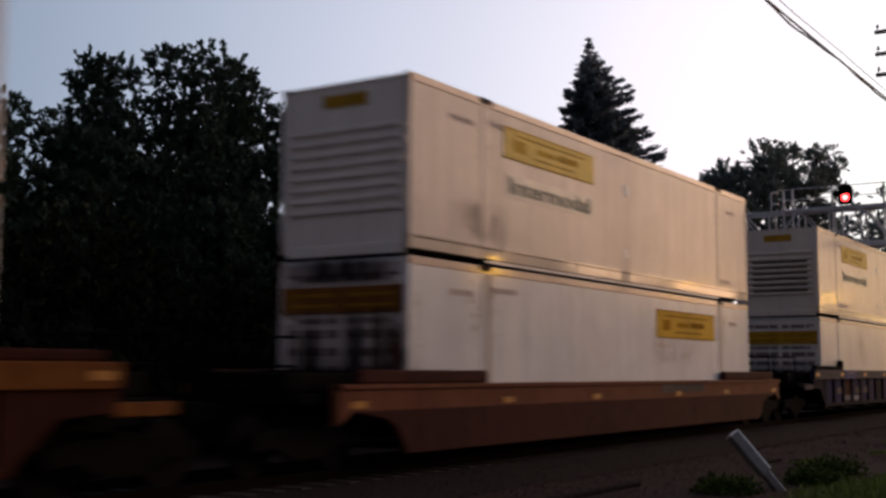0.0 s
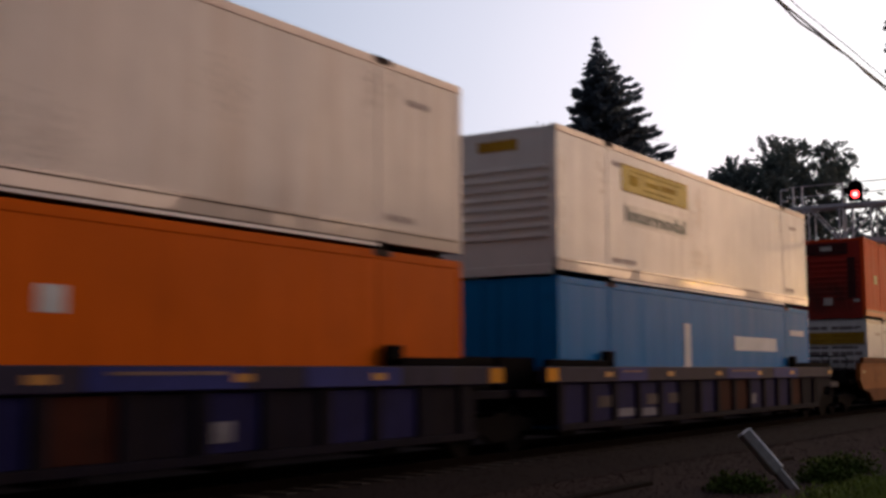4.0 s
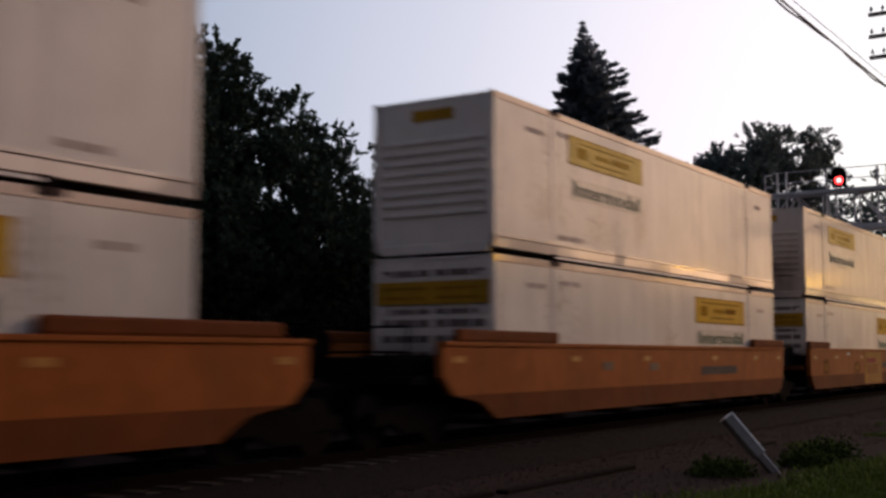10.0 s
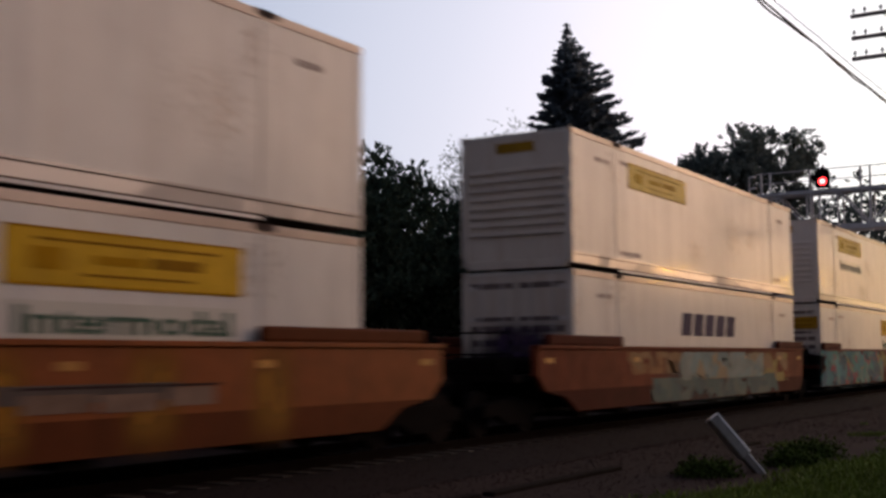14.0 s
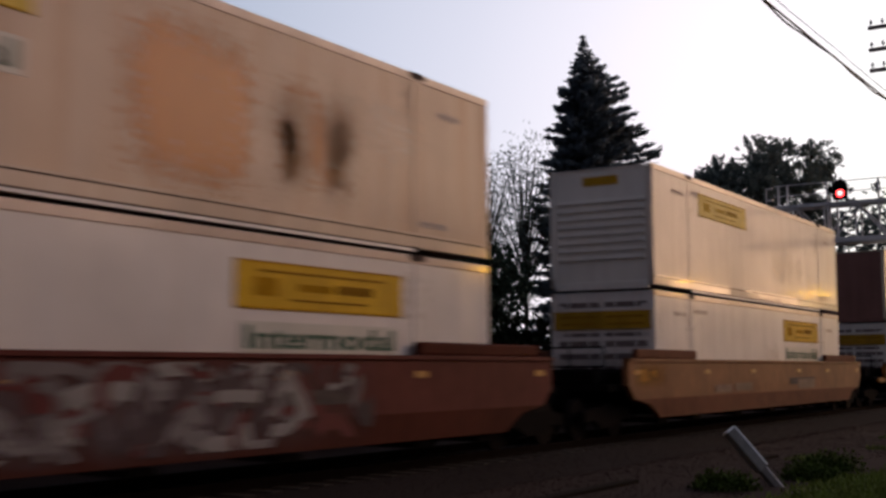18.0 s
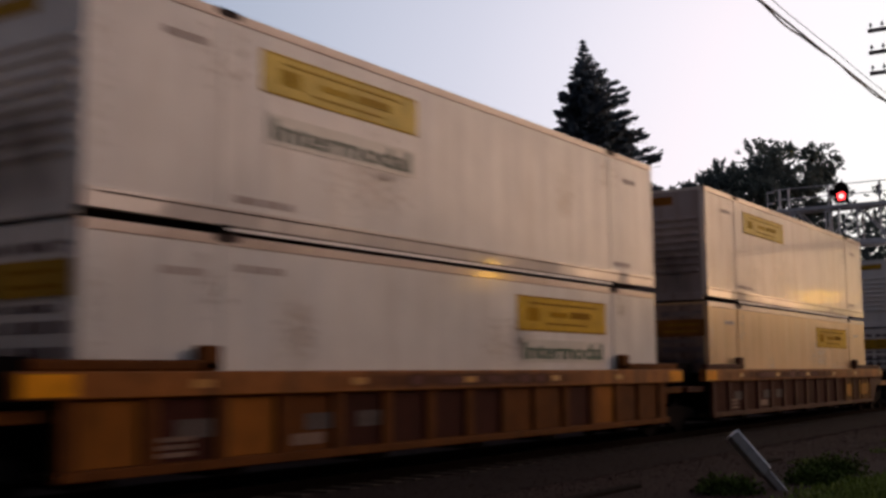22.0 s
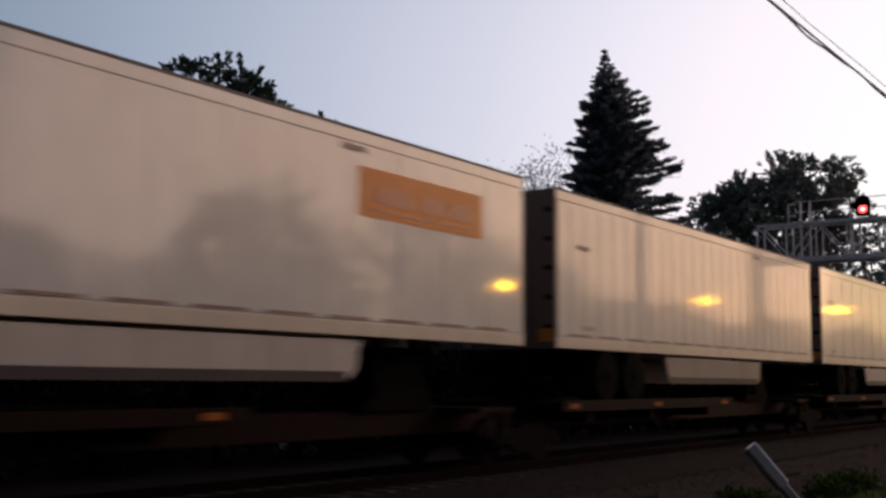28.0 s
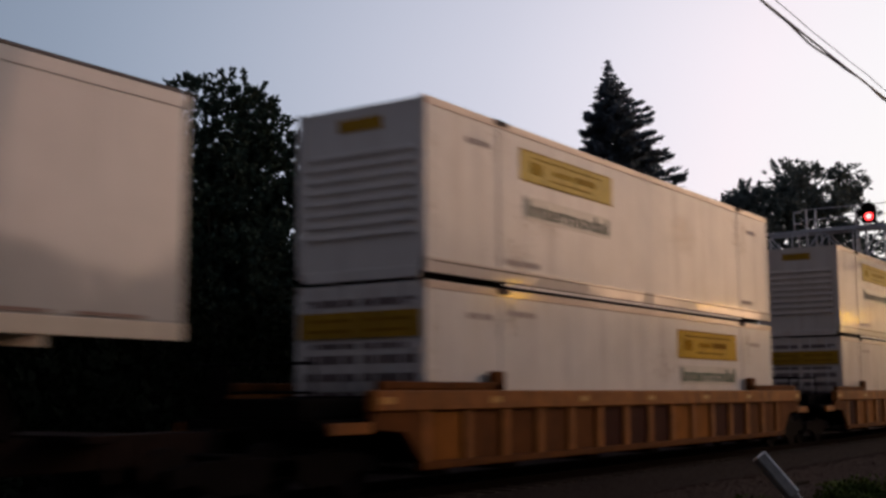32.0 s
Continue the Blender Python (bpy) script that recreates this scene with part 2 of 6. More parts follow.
# pole wood lightened for the haze and bright sky bleeding over it
WOODPOLE = mat("pole_wood", (0.20, 0.175, 0.165), 0.85, vary=0.35, grain=20, bump=0.3)
CABLE = mat("cable_black", (0.03, 0.03, 0.032), 0.6, vary=0.2)
PORCELAIN = mat("insulator_glass", (0.10, 0.12, 0.13), 0.25, vary=0.1)


# ---------------------------------------------------------------- mesh helpers
def box(bm, x0, x1, y0, y1, z0, z1, bevel=0.0):
    r = bmesh.ops.create_cube(bm, size=1.0, matrix=Matrix.Translation(((x0 + x1) / 2, (y0 + y1) / 2, (z0 + z1) / 2))
                              @ Matrix.Diagonal((x1 - x0, y1 - y0, z1 - z0, 1)))
    if bevel:
        es = list({e for v in r["verts"] for e in v.link_edges})
        bmesh.ops.bevel(bm, geom=es, offset=bevel, segments=2, affect="EDGES", profile=0.5)


def rod(bm, a, b, r0, r1=None, sides=8):
    a, b = Vector(a), Vector(b)
    d = b - a
    m = Matrix.Translation((a + b) / 2) @ d.to_track_quat("Z", "Y").to_matrix().to_4x4()
    bmesh.ops.create_cone(bm, cap_ends=True, segments=sides, radius1=r0, radius2=r0 if r1 is None else r1, depth=d.length, matrix=m)


def slab(bm, outline, y0, y1):
    """An outline in x and z, extruded from y0 to y1."""
    f = [bm.verts.new((x, y0, z)) for x, z in outline]
    k = [bm.verts.new((x, y1, z)) for x, z in outline]
    bm.faces.new(f)
    bm.faces.new(list(reversed(k)))
    for i in range(len(f)):
        j = (i + 1) % len(f)
        bm.faces.new((f[j], f[i], k[i], k[j]))
    bmesh.ops.recalc_face_normals(bm, faces=bm.faces)


def slabbed(outline, y0, y1):
    bm = bmesh.new()
    slab(bm, outline, y0, y1)
    return bm


def mesh_of(name, bm, material):
    me = bpy.data.meshes.new(name)
    bm.to_mesh(me)
    bm.free()
    me.materials.append(material)
    return me


def part(name, bm, material, parent, label=""):
    me = bm if isinstance(bm, bpy.types.Mesh) else mesh_of(name, bm, material)
    ob = new(name, me)
    ob.parent = parent
    return tagged(ob, label)


def tilted(bm, z0, y_sign, slope):
    """Shears what lies below z0 outwards by the slope."""
    for v in bm.verts:
        v.co.y += y_sign * slope * (z0 - v.co.z)
    return bm


def boxes(*dims, bevel=0.0):
    bm = bmesh.new()
    for d in dims:
        box(bm, *d, bevel=bevel)
    return bm


def thing(name, m, label, category, group="", kind=""):
    e = new(name)
    e.matrix_basis = m
    return tagged(e, label, category, group, kind)


SHARED = {}


def shared(key, make, material):
    """Alike parts share one mesh."""
    k = (key, material.name)
    if k not in SHARED:
        SHARED[k] = mesh_of(key[0] if isinstance(key, tuple) else key, make(), material)
    return SHARED[k]


def word_mesh(word, length, height, depth, material):
    """Lettering in the x-z plane, facing -y, its lower corner at the origin."""
    k = ("word", word, length, height, material.name)
    if k in SHARED:
        return SHARED[k]
    cu = bpy.data.curves.new("lettering", "FONT")
    cu.body, cu.size, cu.extrude, cu.resolution_u, cu.offset = word, 1.0, 0.02, 3, 0.022
    ob = bpy.data.objects.new("lettering", cu)
    scene.collection.objects.link(ob)
    dg = bpy.context.evaluated_depsgraph_get()
    me = bpy.data.meshes.new_from_object(ob.evaluated_get(dg))
    bpy.data.objects.remove(ob)
    bpy.data.curves.remove(cu)
    xs = [v.co.x for v in me.vertices]
    ys = [v.co.y for v in me.vertices]
    sx, sy = length / (max(xs) - min(xs)), height / (max(ys) - min(ys))
    lo, bot = min(xs), min(ys)
    for v in me.vertices:
        v.co = ((v.co.x - lo) * sx, -depth if v.co.z > 0 else 0.0, (v.co.y - bot) * sy)
    me.materials.clear()
    me.materials.append(material)
    SHARED[k] = me
    return me


RIDERS = []              # (thing, place along the train, height above the rail)


def ride(ob, s, z=0.0):
    RIDERS.append((ob, s, z))
    ob.matrix_basis = pose(s, TRACK_Y, RAIL_TOP + z)


# ---------------------------------------------------------------- containers
H_BOX = 2.92
# rail colours, the pale boxes' darkened for the dark trees mirrored in them
GLOSS = {"container_white": white("rail_white", (0.58, 0.51, 0.455), coat=0.8, coat_rough=0.05, streak=0.35),
         "container_white_clean": white("rail_clean", (0.63, 0.57, 0.51), coat=0.8, coat_rough=0.05), "container_white_fresh": white("rail_fresh", (0.60, 0.53, 0.475), coat=0.8, coat_rough=0.05),
         "stained_white": white("rail_stained", (0.53, 0.45, 0.38), 0.4, (0.40, 0.27, 0.17), coat=0.8, coat_rough=0.05), "stained_rusty": white("rail_rusty", (0.60, 0.46, 0.35), 0.5, (0.40, 0.22, 0.11), coat=0.3),
         "stained_beige": white("rail_beige", (0.52, 0.45, 0.38), 0.4, (0.40, 0.30, 0.22), coat=0.8, coat_rough=0.05),
         "container_white_warm": white("rail_warm", (0.57, 0.47, 0.36), 0.3, coat=0.8, coat_rough=0.05), "container_white_cream": white("rail_cream", (0.66, 0.47, 0.29), 0.3, coat=0.8, coat_rough=0.05),
         "container_red": white("rail_red", (0.60, 0.085, 0.012), 0.2, (0.32, 0.05, 0.02), coat=0.10, coat_rough=0.1), "container_orange": white("rail_orange", (0.56, 0.13, 0.012), 0.2, (0.36, 0.08, 0.02), coat=0.25),
         "container_blue": white("rail_blue", (0.03, 0.19, 0.40), 0.2, (0.03, 0.11, 0.2), coat=0.15), "container_slate": white("rail_slate", (0.02, 0.13, 0.22), 0.2, (0.03, 0.12, 0.2), coat=0.08)}
# warm base puts the sunset's reflection on the top rails into their colour
TOPRAIL = white("rail_top", (0.60, 0.455, 0.36), 0.35, (0.40, 0.28, 0.20), coat=0.45, coat_rough=0.1)
SIDE = -BOX_W / 2        # the side that faces the road


def side_sign(box_ob, x0, x1, z0, z1, material, name="sign_panel", label="", bars=None, barmat=None, y=None):
    y = SIDE if y is None else y
    p = part(name, shared((name, x0, x1, z0, z1, y), lambda: boxes((x0, x1, y - 0.012, y - 0.002, z0, z1)), material), None, box_ob, label)
    if bars:
        for i, (a, b, c, d) in enumerate(bars):
            part("printed_bar", shared(("printed_bar", a, b, c, d, y), lambda: boxes((a, b, y - 0.018, y - 0.011, c, d)), barmat or SIGNLINE), None, p)
    return p


def yellow_sign(c, x0, x1, z0, z1, word_z=None, word=True, faded=False):
    w, h = x1 - x0, z1 - z0
    # faded picks paler colours, with the glare on the upper boxes put into them
    panel, dark, faint, letters = (YELLOWGLARE, LINEGLARE, LINEPALE, GREENGLARE) if faded else (YELLOW, SIGNLINE, SIGNFAINT, GREEN)
    p = side_sign(c, x0, x1, z0, z1, panel, "sign_panel", "yellow printed sign panel")

    def line(a, b, lo, hi):
        return boxes((x0 + w * a, x0 + w * b, SIDE - 0.018, SIDE - 0.011, z0 + lo * h, z0 + hi * h))
    key = (x0, x1, z0, z1)
    part("printed_line", shared(("printed_line", 1) + key, lambda: line(0.12, 0.88, 0.77, 0.82), dark), None, p)
    part("printed_line", shared(("printed_line", 2) + key, lambda: line(0.34, 0.54, 0.42, 0.58), faint), None, p)
    part("printed_line", shared(("printed_line", 3) + key, lambda: line(0.30, 0.76, 0.20, 0.25), dark), None, p)
    part("printed_line", shared(("printed_line", 4) + key, lambda: line(0.57, 0.80, 0.42, 0.62), dark), None, p)
    part("emblem", shared(("sign_emblem",) + key, lambda: boxes((x0 + 0.10 * w, x0 + 0.22 * w, SIDE - 0.018, SIDE - 0.011, z0 + 0.28 * h, z0 + 0.66 * h)), faint), None, p)
    for lo, hi in ((0.0, 0.045), (0.955, 1.0)):
        part("border", shared(("sign_border", lo) + key, lambda: boxes((x0, x1, SIDE - 0.016, SIDE - 0.011, z0 + lo * h, z0 + hi * h)), faint), None, p)
    if word_z is not None:
        side_sign(c, x0 + 0.12, x1 - 0.10, word_z - 0.05, word_z + 0.37, white("sign_backing", (0.60, 0.57, 0.50), 0.3), "sign_backing", "pale grey lettering panel")
        if word:
            p = part("lettering", word_mesh("Intermodal", x1 - x0 - 0.40, 0.31, 0.008, letters), None, c, "dark green lettering")
            p.location = (x0 + 0.20, SIDE - 0.014, word_z + 0.01)


def small_marks(c, seed):
    """Unreadable small stencils along the top and bottom of the side."""
    rng = random.Random(seed)
    for x, z, w in ((1.2, 2.35, 0.75), (2.5, 2.45, 0.9), (2.45, 0.42, 1.15), (14.6, 2.3, 0.6), (13.9, 0.45, 0.9)):
        if rng.random() < 0.8:
            k = rng.randrange(3)
            cuts = ((0.0, 0.22, 0.30, 0.62, 0.70, 1.0), (0.0, 0.4, 0.47, 0.8, 0.86, 1.0), (0.0, 0.15, 0.2, 0.5, 0.62, 1.0))[k]
            part("stencil_bar", shared(("stencil_bar", x, z, w, k), lambda: boxes(*[(x + w * cuts[q], x + w * cuts[q + 1], SIDE - 0.006, SIDE - 0.002, z, z + 0.10) for q in (0, 2, 4)]), GREYLINE), None, c)


def container(s, level, color, end="ribs", end_color=None, sign=None, label="", seed=0, group="stacked containers"):
    """A 53-foot box; local x from its end towards -x, local z from its underside."""
    W2 = BOX_W / 2
    c = new("container")
    tagged(c, label, "shipping container", group)
    ride(c, s, 0.335 if level == 0 else 3.255)
    m = color
    em = end_color or color
    hw = em if color.name in ("container_blue", "container_orange") or em.name == "stained_dark_end" else RODWHITE

    old = SIGNRUSTY if em.name in ("stained_dark_end", "stained_soiled_end", "stained_streaked_end") else YELLOWSHADED

    def walls():
        bm = bmesh.new()
        box(bm, 0.06, BOX_L - 0.04, -W2, W2, 0.26, H_BOX - 0.10)
        return bm
    gm = GLOSS.get(m.name, m)
    pale = m.name.startswith("container_white") or m.name.startswith("stained")
    part("body", shared("body", walls, m), None, c)
    part("roof", shared("roof", lambda: boxes((0.02, BOX_L - 0.02, -W2 + 0.03, W2 - 0.03, H_BOX - 0.10, H_BOX - 0.03)), m), None, c)
    for y0, y1 in ((-W2 - 0.015, -W2 + 0.08), (W2 - 0.08, W2 + 0.015)):
        part("top_rail", shared(("top_rail", y0), lambda: boxes((0.0, BOX_L, y0, y1, H_BOX - 0.15, H_BOX - 0.015), bevel=0.012), TOPRAIL if pale else m), None, c)
        part("bottom_rail", shared(("bottom_rail", y0), lambda: tilted(boxes((0.0, 2.25, y0, y1, 0.10, 0.31), (2.25, 13.9, y0, y1, 0.045, 0.31), (13.9, BOX_L, y0, y1, 0.10, 0.31), bevel=0.012), 0.31, -1 if y0 < 0 else 1, -0.012), gm), None, c)
        if y0 < 0:
            # dark lines drawn on as the shade in the groove and under the lip
            part("rail_groove", shared("rail_groove", lambda: boxes((2.3, 13.85, y0 - 0.003, y0 + 0.01, 0.086, 0.112)), GROOVESHADE), None, c)
            part("lip_groove", shared("lip_groove", lambda: boxes((0.15, BOX_L - 0.15, y0 - 0.003, y0 + 0.01, 0.280, 0.299)), GROOVESHADE), None, c)
            part("rail_foot", shared("rail_foot", lambda: tilted(boxes((2.3, 13.85, y0 - 0.004, y0 + 0.05, 0.042, 0.086)), 0.086, -1, 0.25), RAILFOOT if pale else gm), None, c)
        part("rail_lip", shared(("rail_lip", y0), lambda: boxes((0.0, BOX_L, y0 - 0.012 if y0 < 0 else y0 + 0.02, y0 + 0.08 if y0 < 0 else y1 + 0.012, 0.30, 0.335)), gm), None, c)
    part("floor_frame", shared("floor_frame", lambda: boxes((0.05, BOX_L - 0.05, -W2 + 0.1, W2 - 0.1, 0.12, 0.27)), UNDERFRAME), None, c)
    for x in (2.2, 13.85):
        for y in (-W2 - 0.012, W2 - 0.02):
            part("stacking_post", shared(("stacking_post", x, y), lambda: boxes((x, x + 0.16, y, y + 0.032, 0.31, H_BOX - 0.12)), m), None, c)
            for zc in (0.0, H_BOX - 0.12):
                part("corner_casting", shared(("corner_casting", x, y, zc), lambda: boxes((x - 0.02, x + 0.18, y - 0.01, y + 0.06, zc, zc + 0.12), bevel=0.01), STEEL), None, c)
        part("lifting_pad", shared(("lifting_pad", x), lambda: boxes((x - 0.12, x + 0.34, -W2 - 0.022, -W2 + 0.06, H_BOX - 0.10, H_BOX - 0.005), bevel=0.012), PADDARK), None, c)
    for x in (0.0, BOX_L - 0.14):
        for y in (-W2 - 0.01, W2 - 0.13):
            part("corner_post", shared(("corner_post", x, y), lambda: boxes((x, x + 0.14, y, y + 0.14, 0.14, H_BOX - 0.02), bevel=0.012), em if x == 0.0 and y > 0 else m), None, c)
    part("end_sill", shared("end_sill", lambda: boxes((-0.005, 0.10, -W2 + 0.13, W2 - 0.13, 0.03, 0.21), bevel=0.01), em), None, c)
    if end == "ribs":
        part("end_wall", shared("end_wall", lambda: boxes((0.03, 0.07, -W2 + 0.12, W2 - 0.12, 0.2, H_BOX - 0.05)), em), None, c, "end wall with level ribs")
        wall = c.children[-1]
        for i in range(8):
            z = 0.72 + 0.19 * i
            part("rib", shared(("rib", round(z, 2)), lambda: boxes((-0.035, 0.04, -W2 + 0.2, W2 - 0.2, z, z + 0.085), bevel=0.02), em), None, wall)
        if em.name.startswith("container_white") or em.name.startswith("stained"):
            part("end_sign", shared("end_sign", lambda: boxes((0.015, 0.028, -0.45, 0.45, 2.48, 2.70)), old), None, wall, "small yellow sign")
    elif end in ("doors", "doors_bare"):
        for k, (a, b) in enumerate(((-W2 + 0.13, -0.01), (0.01, W2 - 0.13))):
            d = part("door", shared(("door", k), lambda: boxes((0.02, 0.07, a, b, 0.2, H_BOX - 0.06), bevel=0.012), em), None, c)
            for yy in (a + 0.28 * (b - a), a + 0.72 * (b - a)):
                part("lock_rod", shared(("lock_rod", round(yy, 2)), lambda: rods([((0.0, yy, 0.16), (0.0, yy, H_BOX - 0.05), 0.022)]), hw), None, d)
                part("handle", shared(("handle", round(yy, 2)), lambda: boxes((-0.03, 0.0, yy - 0.05, yy + 0.3, 1.0, 1.05)), hw), None, d)
            for z in (0.45, 1.15, 1.85, 2.5):
                yy = a if k == 0 else b - 0.2
                part("hinge", shared(("hinge", k, z), lambda: boxes((0.0, 0.03, yy, yy + 0.2, z, z + 0.1)), hw), None, d)
            if hw not in (C_BLUE, C_RUSTRED):
                # dark bands painted as the shadows across the corrugated doors
                for z, h in ((0.98, 0.20), (1.34, 0.13), (1.62, 0.14), (1.86, 0.09), (2.54, 0.12)):
                    part("door_rib", shared(("door_rib", k, z), lambda: boxes((0.008, 0.018, a + 0.06, b - 0.06, z, z + h)), DOORSHADE), None, d)
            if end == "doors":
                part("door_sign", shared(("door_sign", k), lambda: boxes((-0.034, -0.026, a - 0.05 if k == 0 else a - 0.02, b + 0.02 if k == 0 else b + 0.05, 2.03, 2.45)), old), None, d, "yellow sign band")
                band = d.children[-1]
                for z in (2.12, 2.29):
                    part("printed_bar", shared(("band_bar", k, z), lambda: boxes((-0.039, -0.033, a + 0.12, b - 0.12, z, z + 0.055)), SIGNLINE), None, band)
    else:
        part("end_wall", shared("plain_end", lambda: boxes((0.02, 0.07, -W2 + 0.12, W2 - 0.12, 0.2, H_BOX - 0.05)), em), None, c, "plain end wall")
    part("far_end_wall", shared("far_end_wall", lambda: boxes((BOX_L - 0.06, BOX_L - 0.02, -W2 + 0.12, W2 - 0.12, 0.2, H_BOX - 0.05)), m), None, c)
    if sign == "upper":
        yellow_sign(c, 2.95, 6.62, 1.98, 2.56, 1.34, faded=True)
    elif sign == "upper_bare":
        yellow_sign(c, 2.95, 6.62, 1.98, 2.56, faded=True)
    elif sign == "lower":
        yellow_sign(c, 9.8, 13.5, 1.91, 2.55, 1.38)
    elif sign == "lower_bare":
        yellow_sign(c, 9.8, 13.5, 1.88, 2.52)
    if pale:
        small_marks(c, seed)
    return c


def rods(items, sides=8):
    bm = bmesh.new()
    for a, b, r in items:
        rod(bm, a, b, r, sides=sides)
    return bm


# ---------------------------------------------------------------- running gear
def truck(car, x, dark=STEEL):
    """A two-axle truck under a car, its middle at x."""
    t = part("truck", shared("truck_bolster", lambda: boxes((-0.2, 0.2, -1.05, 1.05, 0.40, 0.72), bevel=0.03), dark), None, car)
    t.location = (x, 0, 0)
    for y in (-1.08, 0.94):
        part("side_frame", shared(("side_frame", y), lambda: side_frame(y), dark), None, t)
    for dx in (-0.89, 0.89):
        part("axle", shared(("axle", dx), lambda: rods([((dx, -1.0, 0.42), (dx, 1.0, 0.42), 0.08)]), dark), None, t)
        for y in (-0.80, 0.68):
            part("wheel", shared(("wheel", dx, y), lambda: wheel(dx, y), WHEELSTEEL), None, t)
    return t


def side_frame(y):
    bm = bmesh.new()
    slab(bm, [(-1.15, 0.36), (-1.15, 0.58), (-0.6, 0.66), (0.6, 0.66), (1.15, 0.58), (1.15, 0.36), (0.72, 0.40), (0.35, 0.22), (-0.35, 0.22), (-0.72, 0.40)], y, y + 0.14)
    return bm


def wheel(dx, y):
    bm = bmesh.new()
    rod(bm, (dx, y, 0.42), (dx, y + 0.12, 0.42), 0.42, sides=24)
    rod(bm, (dx, y - 0.03, 0.42), (dx, y + 0.15, 0.42), 0.16, sides=12)
    return bm


def coupler(car, x, way, dark=STEEL):
    a, b = sorted((x, x + way * 1.0))
    part("coupler", shared(("coupler", x, way), lambda: boxes((a, b, -0.12, 0.12, 0.72, 0.98), (b - 0.3 if way > 0 else a, b if way > 0 else a + 0.3, -0.2, 0.2, 0.70, 1.02), bevel=0.03), dark), None, car)


PITCH = 19.42
MID = (PITCH - BOX_L) / 2      # from a box's end to the joint between two units


